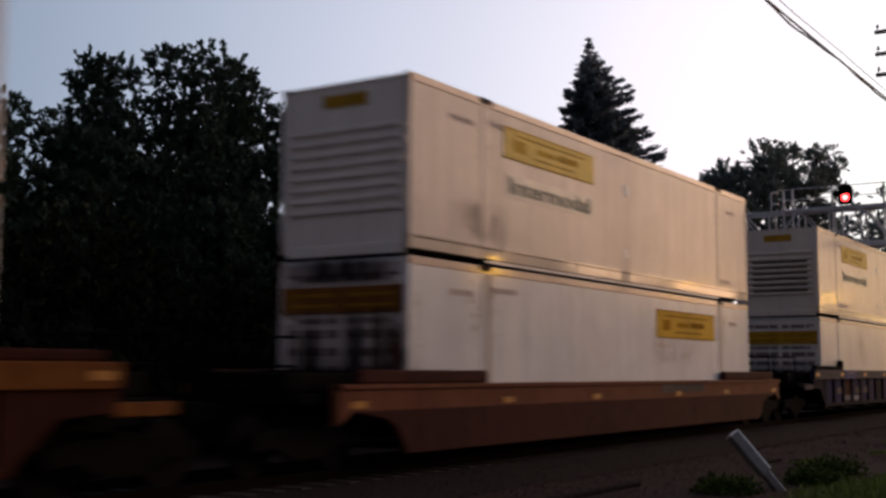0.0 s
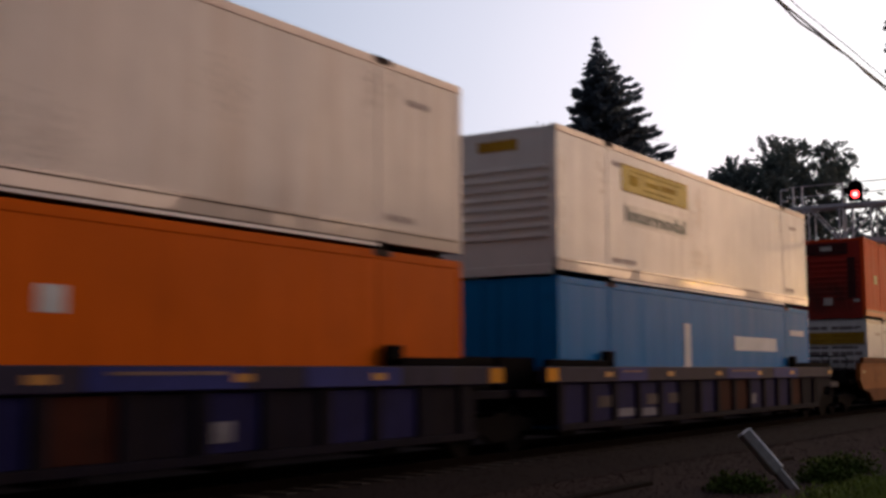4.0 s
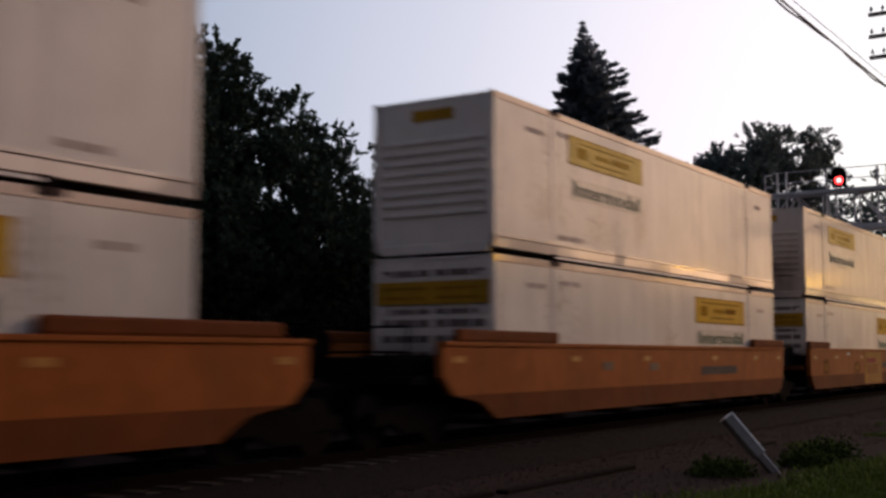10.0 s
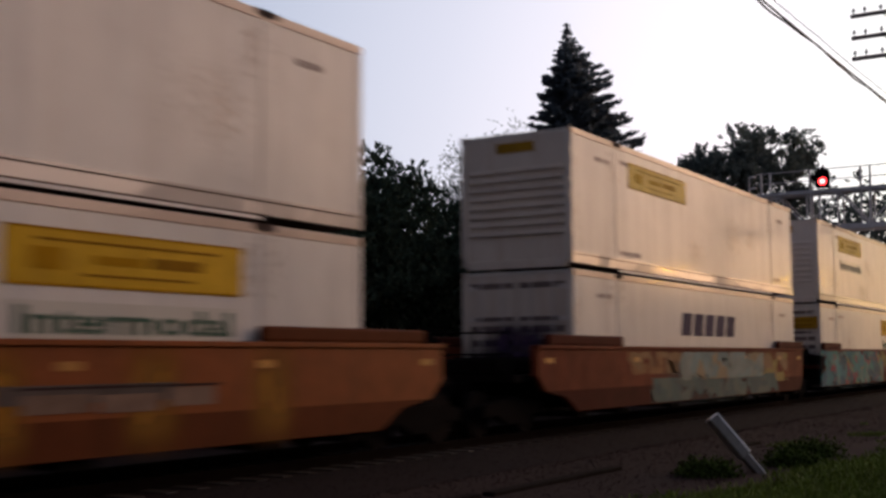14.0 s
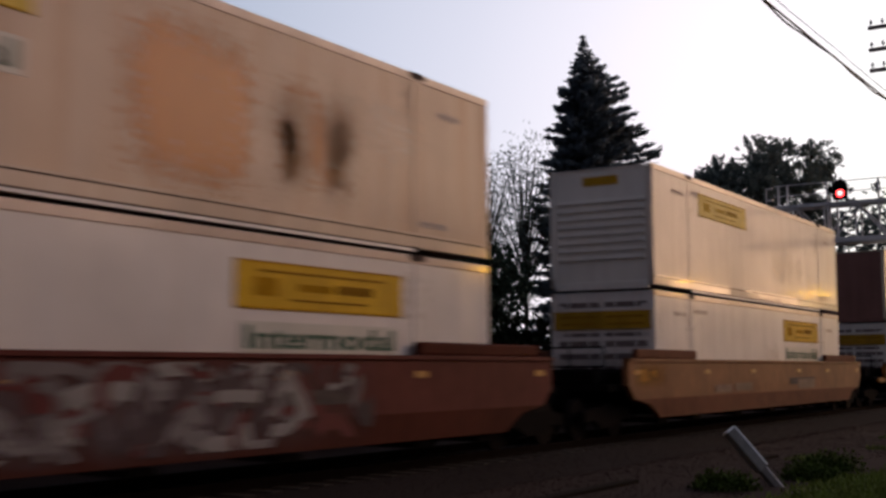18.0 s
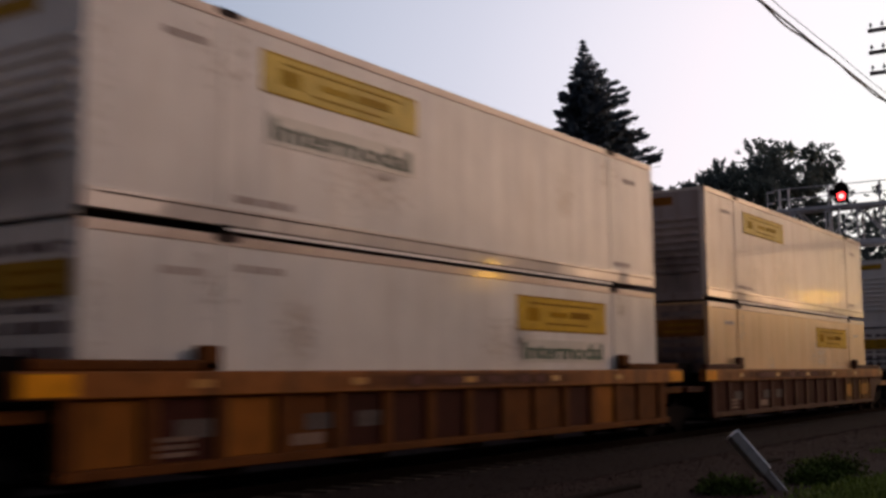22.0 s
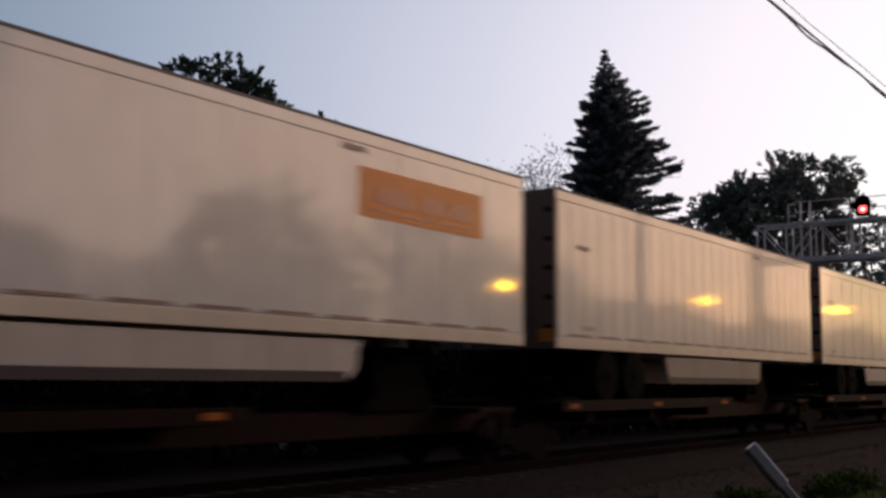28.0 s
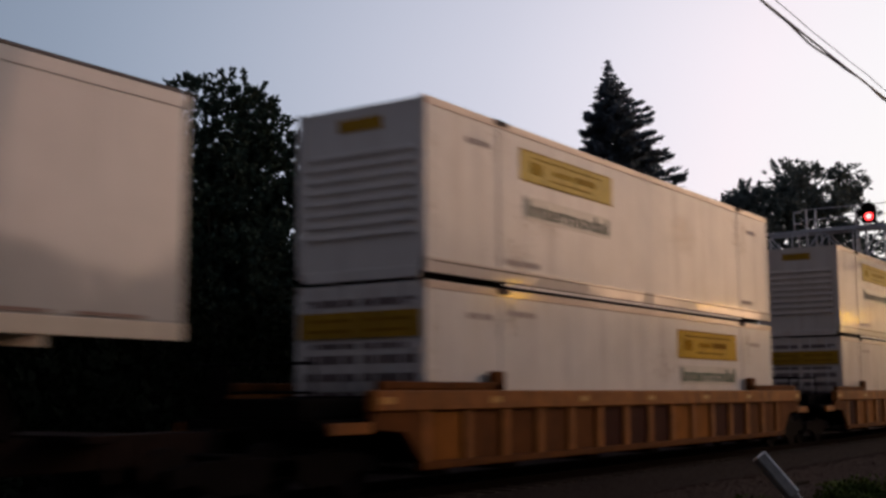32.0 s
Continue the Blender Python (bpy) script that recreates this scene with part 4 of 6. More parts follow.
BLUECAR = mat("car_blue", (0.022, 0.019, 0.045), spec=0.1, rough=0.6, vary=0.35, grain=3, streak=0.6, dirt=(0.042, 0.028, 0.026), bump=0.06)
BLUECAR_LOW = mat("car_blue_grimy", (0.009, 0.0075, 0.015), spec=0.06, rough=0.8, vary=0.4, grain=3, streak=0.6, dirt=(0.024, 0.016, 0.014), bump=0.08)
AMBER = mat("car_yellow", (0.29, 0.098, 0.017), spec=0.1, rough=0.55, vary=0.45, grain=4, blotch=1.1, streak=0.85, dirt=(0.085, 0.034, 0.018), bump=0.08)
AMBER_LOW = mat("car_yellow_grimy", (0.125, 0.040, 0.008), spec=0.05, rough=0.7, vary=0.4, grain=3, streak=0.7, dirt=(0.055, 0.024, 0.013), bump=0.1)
RIBBROWN = mat("car_ribbed_brown", (0.155, 0.046, 0.018), spec=0.05, rough=0.65, vary=0.3, grain=3, streak=0.6, dirt=(0.07, 0.028, 0.016), bump=0.08)
RIBBROWN_LOW = mat("car_ribbed_brown_deep", (0.095, 0.025, 0.012), spec=0.05, rough=0.7, vary=0.35, grain=3, streak=0.6, bump=0.1)

RUSTPANEL = mat("panel_rust", (0.050, 0.014, 0.009), spec=0.05, rough=0.75, vary=0.4, grain=4, streak=0.5, dirt=(0.02, 0.012, 0.01), bump=0.1)
OCHREPANEL = mat("panel_ochre", (0.27, 0.092, 0.012), spec=0.05, rough=0.65, vary=0.35, grain=3, streak=0.5, dirt=(0.09, 0.035, 0.015), bump=0.08)
NAVYPANEL = mat("panel_navy", (0.012, 0.012, 0.066), spec=0.05, rough=0.65, vary=0.3, grain=3, streak=0.4, dirt=(0.02, 0.018, 0.03), bump=0.08)
PANELS = {"blue": (NAVYPANEL, NAVYPANEL, BLUECAR_LOW, NAVYPANEL, RUSTPANEL), "amber_dark": (RUSTPANEL,), "amber_dull": (RUSTPANEL,), "amber": (AMBER_LOW, OCHREPANEL, RUSTPANEL, AMBER_LOW), "rib": (RIBBROWN_LOW, RUSTPANEL)}
CARS = {
    "brown": ("smooth", BROWN, BROWN_LOW, "rust-brown smooth-sided well car loaded with two containers"),
    "tan": ("smooth", TAN, TAN_LOW, "faded orange-tan smooth-sided well car loaded with two containers"),
    "dull_tan": ("smooth", mat("car_dull_ochre", (0.215, 0.085, 0.036), spec=0.12, rough=0.55, vary=0.3, grain=3, streak=0.45, dirt=(0.12, 0.05, 0.028), bump=0.06), mat("car_dull_ochre_deep", (0.14, 0.048, 0.026), spec=0.06, rough=0.65, vary=0.3, grain=3, streak=0.4, bump=0.08), "dull ochre smooth-sided well car loaded with two containers"),
    "tan_dark": ("smooth", mat("car_tan_dark", (0.25, 0.070, 0.018), spec=0.1, rough=0.55, vary=0.3, grain=3, streak=0.5, dirt=(0.12, 0.04, 0.018), bump=0.06), mat("car_tan_dark_deep", (0.12, 0.033, 0.011), spec=0.05, rough=0.65, vary=0.3, grain=3, streak=0.5, bump=0.08), "soiled orange-tan smooth-sided well car loaded with two containers"),
    "maroon": ("smooth", MAROON, BROWN_LOW, "dark maroon well car covered in graffiti under two containers"),
    "blue": ("ribbed", BLUECAR, BLUECAR_LOW, "grimy dark blue well car with ribbed sides and amber reflectors"),
    "amber": ("ribbed", AMBER, AMBER_LOW, "weathered yellow well car with ribbed sides"),
    "amber_dark": ("ribbed", AMBER, mat("car_dark_panel", (0.065, 0.021, 0.013), spec=0.12, rough=0.7, vary=0.4, grain=3, streak=0.6, dirt=(0.12, 0.045, 0.014), bump=0.08), "weathered yellow well car with dark grimy ribbed sides"),
    "amber_dull": ("ribbed", mat("car_yellow_dull", (0.17, 0.058, 0.012), spec=0.06, rough=0.6, vary=0.45, grain=4, streak=0.8, dirt=(0.06, 0.024, 0.013), bump=0.08), RUSTPANEL, "grimy dull yellow well car with dark ribbed sides"),
    "rib": ("ribbed", RIBBROWN, RIBBROWN_LOW, "rusty brown well car with ribbed sides"),
}
# place, car, first end, last end, lower (colour, end colour, sign), upper (colour, end, end colour, sign)
UNITS = [
    (-8.75, "amber_dull", 0, 1, (W_CLEAN, None, "lower"), (W_CLEAN, "ribs", None, "upper")),
    (14.84, "brown", 1, 1, (W_BRIGHT, W_STREAKED, "lower_bare"), (W_BEIGE, "ribs", W_CLEAN, "upper")),
    (38.11, "blue", 1, 0, (W_CLEAN, None, "lower"), (W_STAIN, "ribs", None, "upper")),
    (57.58, "blue", 0, 0, (C_ORANGE, C_RUSTRED, None), (W_STAIN, "ribs", W_SOILED, "upper")),
    (77.09, "blue", 0, 1, (C_BLUE, C_BLUE, None), (W_CLEAN, "ribs", None, "upper")),
    (100.36, "tan", 1, 0, (W_CLEAN, None, "lower"), (C_RED, "ribs", C_REDEND, None)),
    (119.78, "tan", 0, 0, (W_CLEAN, None, "lower"), (C_SLATE, "plain", C_NAVYEND, None)),
    (139.11, "tan", 0, 1, (W_CLEAN, None, "lower"), (W_CLEAN, "ribs", W_STAIN, "upper")),
    (162.55, "tan", 1, 0, (W_CLEAN, None, "lower"), (W_CLEAN, "ribs", None, "upper")),
    (182.11, "tan", 0, 0, (W_CLEAN, None, "lower"), (W_STAIN, "ribs", W_STAIN, "upper")),
    (201.52, "tan_dark", 0, 1, (W_CLEAN, W_DARKEND, "lower"), (W_CLEAN, "ribs", None, "upper")),
    (224.94, "brown", 1, 0, (W_CLEAN, W_STAIN, None), (W_CLEAN, "ribs", W_STAIN, "upper_bare")),
    (244.43, "maroon", 0, 0, (W_CLEAN, None, "lower"), (W_FRESH, "ribs", None, "upper")),
    (263.76, "maroon", 0, 1, (W_FRESH, None, "lower"), (W_RUSTY, "ribs", W_RUSTEND, "upper")),
    (287.30, "dull_tan", 1, 1, (W_FRESH, None, "lower"), (W_BEIGE, "ribs", W_CLEAN, "upper_bare")),
    (311.00, "amber", 1, 0, (W_CLEAN, None, "lower"), (W_WARM, "plain", C_BROWNEND, None)),
    (330.34, "amber", 0, 0, (W_CLEAN, None, "lower"), (W_CLEAN, "ribs", None, "upper")),
    (349.89, "amber_dark", 0, 1, (W_CREAM, W_DARKEND, "lower_bare"), (W_STAIN, "ribs", W_SOILED, "upper_bare")),
    (373.30, "rib", 1, 1, (W_CLEAN, None, "lower"), (W_CLEAN, "ribs", None, "upper")),
    (485.70, "amber", 1, 1, (W_CLEAN, None, "lower"), (W_CLEAN, "ribs", None, "upper")),
    (508.60, "amber", 1, 1, (W_STAIN, None, "lower"), (W_STAIN, "ribs", None, "upper")),
]
NAMES = {"container_white": "dirty white", "container_white_clean": "clean white", "container_white_fresh": "lightly soiled white", "stained_white": "stained off-white", "stained_rusty": "rust-streaked white", "stained_beige": "beige-soiled white",
         "container_white_cream": "cream", "container_white_warm": "warm off-white", "container_red": "red-orange", "container_orange": "bright orange", "container_blue": "bright blue", "container_slate": "slate blue"}


def box_label(color, sign, level):
    what = NAMES[color.name] + " container "
    if sign:
        what += "with a yellow sign "
    return what + ("in a well car" if level == 0 else "stacked on another")


BOXES, CARLIST = {}, []
for i, (s, car, f, l, lo, hi) in enumerate(UNITS):
    style, p1, p2, lab = CARS[car]
    if i == 1:
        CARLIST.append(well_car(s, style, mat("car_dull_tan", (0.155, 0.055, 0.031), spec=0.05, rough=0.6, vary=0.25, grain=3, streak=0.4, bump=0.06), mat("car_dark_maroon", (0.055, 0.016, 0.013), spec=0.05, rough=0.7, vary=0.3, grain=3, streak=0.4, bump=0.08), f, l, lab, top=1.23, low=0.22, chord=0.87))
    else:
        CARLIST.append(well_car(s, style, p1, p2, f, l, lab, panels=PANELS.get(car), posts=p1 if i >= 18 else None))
    BOXES[i, 0] = container(s, 0, lo[0], "ribs" if lo[0] == C_ORANGE else "doors_bare" if lo[0] == C_BLUE or i == 11 else "doors", lo[1], lo[2], box_label(lo[0], lo[2], 0), seed=i)
    BOXES[i, 1] = container(s, 1, hi[0], hi[1], hi[2], hi[3], box_label(hi[0], hi[3], 1), seed=i + 50)


# marks that single boxes carry
def bars(c, spots, material, name="printed_bar", label=""):
    for x0, x1, z0, z1 in spots:
        side_sign(c, x0, x1, z0, z1, material, name, label)


def slanted_letters(c, x0, x1, z0, z1, material):
    n = 5
    w = (x1 - x0) / n
    for i in range(n):
        bm = bmesh.new()
        a = x0 + i * w
        slab(bm, [(a, z0), (a + 0.78 * w, z0), (a + 0.95 * w, z1), (a + 0.17 * w, z1)], SIDE - 0.012, SIDE - 0.002)
        part("letter_block", bm, material, c, "dark block of the big lettering")


PALE = mat("marking_pale", (0.55, 0.58, 0.60), 0.5, vary=0.2)
DEEP = mat("marking_deep", (0.05, 0.018, 0.012), 0.8, spec=0.06, vary=0.2)
bars(BOXES[3, 0], [(2.42, 4.12, 1.82, 1.90), (2.42, 4.12, 1.93, 2.02), (2.42, 4.12, 2.05, 2.14)], DEEP)
bars(BOXES[3, 0], [(7.9, 8.25, 1.75, 2.05)], PALE)
bars(BOXES[4, 0], [(9.6, 13.0, 1.62, 1.98), (6.2, 6.6, 1.2, 2.2), (14.3, 15.6, 2.1, 2.26)], PALE)
bars(BOXES[5, 1], [(12.1, 14.0, 2.02, 2.15), (12.1, 14.0, 2.17, 2.30)], mat("marking_maroon", (0.13, 0.028, 0.02), 0.7, spec=0.06, vary=0.3))
bars(BOXES[5, 1], [(1.35, 1.75, 1.3, 1.62), (8.0, 8.3, 1.55, 1.8)], mat("marking_gold", (0.55, 0.34, 0.10), 0.5))
PALEPINK = mat("marking_pale_pink", (0.40, 0.35, 0.34), 0.6, spec=0.1, vary=0.3, grain=5)
bars(BOXES[6, 1], [(3.45, 3.85, 1.74, 2.20), (4.0, 7.05, 2.02, 2.22), (4.25, 7.0, 1.83, 1.92)], PALEPINK)
slanted_letters(BOXES[15, 1], 5.5, 10.2, 1.72, 2.30, mat("letter_faded", (0.24, 0.19, 0.18), 0.7, spec=0.1, vary=0.3, grain=5))
bars(BOXES[15, 1], [(7.0, 9.6, 1.22, 1.42)], GREYLINE)
slanted_letters(BOXES[11, 0], 6.1, 10.3, 1.62, 2.18, mat("letter_violet", (0.065, 0.052, 0.095), 0.7, spec=0.1, vary=0.3))
side_sign(BOXES[18, 1], 11.8, 14.0, 1.92, 2.46, NAVYLETTER, "sign_panel", "navy blue sign panel", [(12.3, 13.5, 2.05, 2.33)], PALE)

def patch(owner, x0, x1, z0, z1, material, y=SIDE - 0.004, name="stain", label=""):
    """A film of paint or grime on a side."""
    me = bpy.data.meshes.new(name)
    me.from_pydata([(x0, y, z0), (x1, y, z0), (x1, y, z1), (x0, y, z1)], [], [(0, 1, 2, 3)])
    uv = me.uv_layers.new(name="film")
    for k, c in enumerate(((0, 0), (1, 0), (1, 1), (0, 1))):
        uv.data[k].uv = c
    me.materials.append(material)
    part(name, me, None, owner, label)


def end_patch(owner, y0, y1, z0, z1, material, x=-0.038, name="stain", label=""):
    me = bpy.data.meshes.new(name)
    me.from_pydata([(x, y1, z0), (x, y0, z0), (x, y0, z1), (x, y1, z1)], [], [(0, 1, 2, 3)])
    uv = me.uv_layers.new(name="film")
    for k, c in enumerate(((0, 0), (1, 0), (1, 1), (0, 1))):
        uv.data[k].uv = c
    me.materials.append(material)
    part(name, me, None, owner, label)


RUSTFILM = film_of("rust_film", (0.44, 0.145, 0.006), 0.95, 1.3, 0.35, False, 0.1)
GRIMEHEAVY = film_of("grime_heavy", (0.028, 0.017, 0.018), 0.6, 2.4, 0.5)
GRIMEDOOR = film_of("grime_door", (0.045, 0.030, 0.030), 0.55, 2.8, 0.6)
SMUDGE = film_of("smudge_film", (0.55, 0.47, 0.40), 0.34, 0.8, 0.9, False, 0.3)
DRIP = film_of("drip_film", (0.42, 0.34, 0.28), 0.34, 3.0, 0.8, False, 0.3)
RUSTFAINT = film_of("rust_film_faint", (0.42, 0.16, 0.04), 0.8, 2.0, 0.9, False, 0.1)
BEIGEFILM = film_of("beige_film", (0.56, 0.42, 0.25), 0.8, 2.5, 0.4, False)
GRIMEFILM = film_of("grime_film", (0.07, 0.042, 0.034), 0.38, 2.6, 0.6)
wall = BOXES[5, 1]
REDBLACK = mat("end_red_black", (0.055, 0.012, 0.012), 0.7, spec=0.1, vary=0.4)
for y0, y1, z0, z1, m, lab in ((-0.75, 0.75, 2.32, 2.74, REDBLACK, "dark panel over the ribs"), (-1.0, -0.72, 0.75, 2.2, REDBLACK, "dark upright strip"), (0.66, 0.94, 0.75, 2.2, REDBLACK, "dark upright strip"),
                               (-0.2, 0.2, 2.46, 2.62, GREYLINE, "pale plate"), (-0.17, 0.15, 0.50, 0.76, GREYLINE, "pale placard"), (-1.1, -0.9, 0.6, 0.7, GREYLINE, "pale plate")):
    part("end_plate", boxes((-0.052 if m is REDBLACK else -0.062, -0.03, y0, y1, z0, z1)), m, wall, lab)
u = BOXES[13, 1]
patch(u, 7.4, 10.6, 0.0, 2.95, RUSTFILM, label="orange-brown rust stain")
patch(u, 10.0, 12.8, 0.3, 2.5, RUSTFAINT, label="faint rust stain")
patch(u, 11.5, 12.6, 0.5, 2.0, RUSTFAINT)
patch(u, 10.4, 11.3, 0.5, 2.0, RUSTFAINT)
patch(u, 1.5, 2.7, 0.35, 1.7, RUSTFAINT)
patch(BOXES[3, 1], 0.2, 2.3, 0.25, 1.65, BEIGEFILM, label="beige repair patch")
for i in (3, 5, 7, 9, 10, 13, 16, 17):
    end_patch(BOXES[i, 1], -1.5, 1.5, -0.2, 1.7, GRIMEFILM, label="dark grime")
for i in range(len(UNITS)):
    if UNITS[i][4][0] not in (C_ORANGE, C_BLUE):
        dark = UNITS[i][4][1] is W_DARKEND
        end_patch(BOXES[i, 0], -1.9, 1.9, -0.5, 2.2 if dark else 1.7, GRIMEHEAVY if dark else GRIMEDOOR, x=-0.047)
for (i, level), c in BOXES.items():
    # smears, rubbed spots and drips below the top rail
    if c.children[0].data.materials[0] in (C_RED, C_ORANGE, C_BLUE, C_SLATE):
        continue
    rs = random.Random(700 + 2 * i + level)
    for _ in range(3):
        x, z, w = rs.uniform(0.0, 12.0), rs.uniform(0.0, 1.2), rs.uniform(1.2, 4.0)
        patch(c, x, x + w, z, z + rs.uniform(0.9, 1.8), SMUDGE)
    for x in (1.9, 13.6):
        patch(c, x - rs.uniform(0.1, 0.5), x + rs.uniform(0.7, 1.3), 2.0 - rs.uniform(0, 0.7), 2.95, DRIP)
    patch(c, -0.3, 0.5, 0.1, 2.9, SMUDGE)
# brown strips between the ribs that paint in their shadows
RIBSHADE = mat("rib_shade", (0.13, 0.085, 0.07), 0.8, spec=0.08, vary=0.5, grain=6)
for z in (0.83, 1.02, 1.21, 1.40, 1.59, 1.78):
    part("rib_recess", shared(("rib_recess", z), lambda: boxes((0.012, 0.032, -0.95, 0.85, z - 0.035, z + 0.06)), RIBSHADE), None, BOXES[2, 1], "dark strip painted as shade between ribs")
RUSTRUN = film_of("rust_run_film", (0.075, 0.026, 0.016), 0.85, 3.0, 0.6)
SOOT = film_of("soot_film", (0.02, 0.013, 0.014), 0.8, 2.6, 0.5)
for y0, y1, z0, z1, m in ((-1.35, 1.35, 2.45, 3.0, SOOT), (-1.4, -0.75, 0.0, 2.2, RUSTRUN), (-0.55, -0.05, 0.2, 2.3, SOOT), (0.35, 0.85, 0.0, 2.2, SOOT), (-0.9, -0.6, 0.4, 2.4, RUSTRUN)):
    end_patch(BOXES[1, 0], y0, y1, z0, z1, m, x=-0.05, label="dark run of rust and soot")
VIOLETFILM = film_of("violet_film", (0.05, 0.03, 0.07), 0.9, 3.0, 0.5)
end_patch(BOXES[11, 0], -1.15, 1.0, 0.5, 2.0, VIOLETFILM, x=-0.05, name="sprayed_patch", label="dark violet graffiti")
PLACARD = mat("placard_white", (0.78, 0.77, 0.76), 0.5, vary=0.1)
for i in (1, 2, 10):
    bars(BOXES[i, 1], [(8.1, 8.32, 1.96, 2.18), (8.12, 8.28, 0.62, 0.80)], PLACARD, "placard")

# paint patches and plates on the cars' sides
CARY = -1.503
GOLDFILM = film_of("old_yellow_film", (0.38, 0.17, 0.02), 0.7, 1.5, 0.3)
GOLDPAINT = mat("patch_yellow", (0.36, 0.155, 0.012), 0.6, spec=0.12, vary=0.25, grain=3, streak=0.4, dirt=(0.26, 0.10, 0.015))
REDBAR = mat("patch_red", (0.26, 0.028, 0.018), 0.6, spec=0.1, vary=0.2)
RUSTBAR = mat("patch_rust", (0.30, 0.085, 0.015), 0.6, spec=0.1, vary=0.3)
FADED = mat("marking_faded", (0.235, 0.15, 0.11), 0.7, spec=0.1, vary=0.4, grain=6)
FRAMEDARK = mat("panel_frame_dark", (0.035, 0.018, 0.018), 0.7, spec=0.1, vary=0.3)


def car_bars(car, spots, material, name="painted_bar", label="", y=CARY):
    for x0, x1, z0, z1 in spots:
        side_sign(car, x0, x1, z0, z1, material, name, label, y=y + 0.002)


k = CARLIST[6]
side_sign(k, 6.66, 9.40, 0.62, 1.15, FRAMEDARK, "painted_panel", "dark-framed painted panel", [(6.85, 7.35, 0.72, 1.05), (7.45, 7.85, 0.72, 1.05), (8.0, 8.5, 0.72, 1.05), (8.6, 9.22, 0.72, 1.05)],
          mat("panel_pale", (0.36, 0.29, 0.25), 0.6, spec=0.1, vary=0.5, grain=5), y=-1.501)
k = CARLIST[9]
car_bars(k, [(6.65, 9.42, 0.42, 1.57)], GOLDPAINT, "painted_patch", "old yellow painted patch")
car_bars(k, [(7.02, 8.42, 1.17, 1.34)], REDBAR, y=-1.514)
car_bars(k, [(7.1, 7.3, 0.78, 1.12), (7.5, 7.72, 0.78, 1.12), (7.95, 8.2, 0.78, 1.12), (8.45, 8.72, 0.78, 1.12)], RUSTBAR, y=-1.514)
car_bars(k, [(4.22, 4.56, 1.46, 1.53)], PALE)
patch(k, 1.0, 1.95, 0.75, 1.4, GOLDFILM, CARY, "paint_patch")
patch(k, 5.0, 6.2, 0.75, 1.3, GOLDFILM, CARY, "paint_patch")
k = CARLIST[10]
for x0, x1 in ((9.2, 10.0), (11.4, 12.2), (13.5, 14.3)):
    patch(k, x0 - 0.15, x1 + 0.15, 0.25, 1.75, GOLDFILM, CARY, "paint_patch", "yellow painted band")
patch(k, 6.9, 9.4, 0.3, 1.1, GOLDFILM, CARY - 0.001, "paint_patch")
car_bars(k, [(9.95, 10.9, 0.88, 1.08), (11.0, 11.9, 0.86, 1.06), (12.05, 12.8, 0.90, 1.12)], FADED, y=-1.505)
car_bars(k, [(9.9, 12.9, 1.13, 1.16)], FRAMEDARK)
car_bars(k, [(3.85, 4.5, 1.40, 1.55)], FADED)
k = CARLIST[14]
car_bars(k, [(3.3, 4.5, 0.86, 1.05), (4.75, 6.1, 0.88, 1.08), (10.4, 12.2, 0.86, 1.14)], FADED)
patch(k, -1.9, 0.3, 1.0, 1.6, GOLDFILM, CARY, "paint_patch")
k = CARLIST[8]
car_bars(k, [(4.0, 4.5, 1.15, 1.32), (6.4, 6.9, 1.12, 1.28)], FADED)
BRIGHTNAVY = mat("patch_navy", (0.012, 0.022, 0.16), 0.55, spec=0.12, vary=0.25, grain=4, streak=0.3)
for i in (2, 3, 4):
    k = CARLIST[i]
    car_bars(k, [(2.1, 3.5, 1.25, 1.51), (8.35, 10.8, 1.25, 1.51), (11.95, 14.1, 1.25, 1.51)], BRIGHTNAVY, "painted_patch", "brighter blue repainted patch", y=-1.541)
    car_bars(k, [(2.3, 3.25, 1.42, 1.455), (8.65, 10.5, 1.42, 1.46)], FADED, y=-1.552)
    car_bars(k, [(2.28, 3.02, 0.53, 0.69), (3.45, 4.2, 0.51, 0.67), (10.35, 10.7, 0.6, 0.85)], mat("plate_pale", (0.20, 0.19, 0.22), 0.6, spec=0.1, vary=0.4, grain=6), y=-1.442)
MAROONFILM = film_of("maroon_film", (0.11, 0.04, 0.028), 0.9, 1.5, 0.4)
for i, spots in ((15, ((6.0, 8.4), (9.5, 13.0))), (16, ((3.3, 12.9),)), (17, ((-0.5, 12.6),))):
    for x0, x1 in spots:
        patch(CARLIST[i], x0, x1, 1.22, 1.535, MAROONFILM, -1.543, "paint_patch")
    if i == 17:
        for x0, x1 in ((12.1, 13.5), (13.8, 16.1)):
            patch(CARLIST[i], x0, x1, 0.40, 1.25, GOLDFILM, -1.502, "paint_patch", "old yellow paint")
    for z in (0.53, 0.62, 0.71):
        car_bars(CARLIST[i], [(0.98, 1.62, z, z + 0.055)], FADED, y=-1.442)
    car_bars(CARLIST[i], [(3.42, 4.1, 0.55, 0.70)], FADED, y=-1.442)


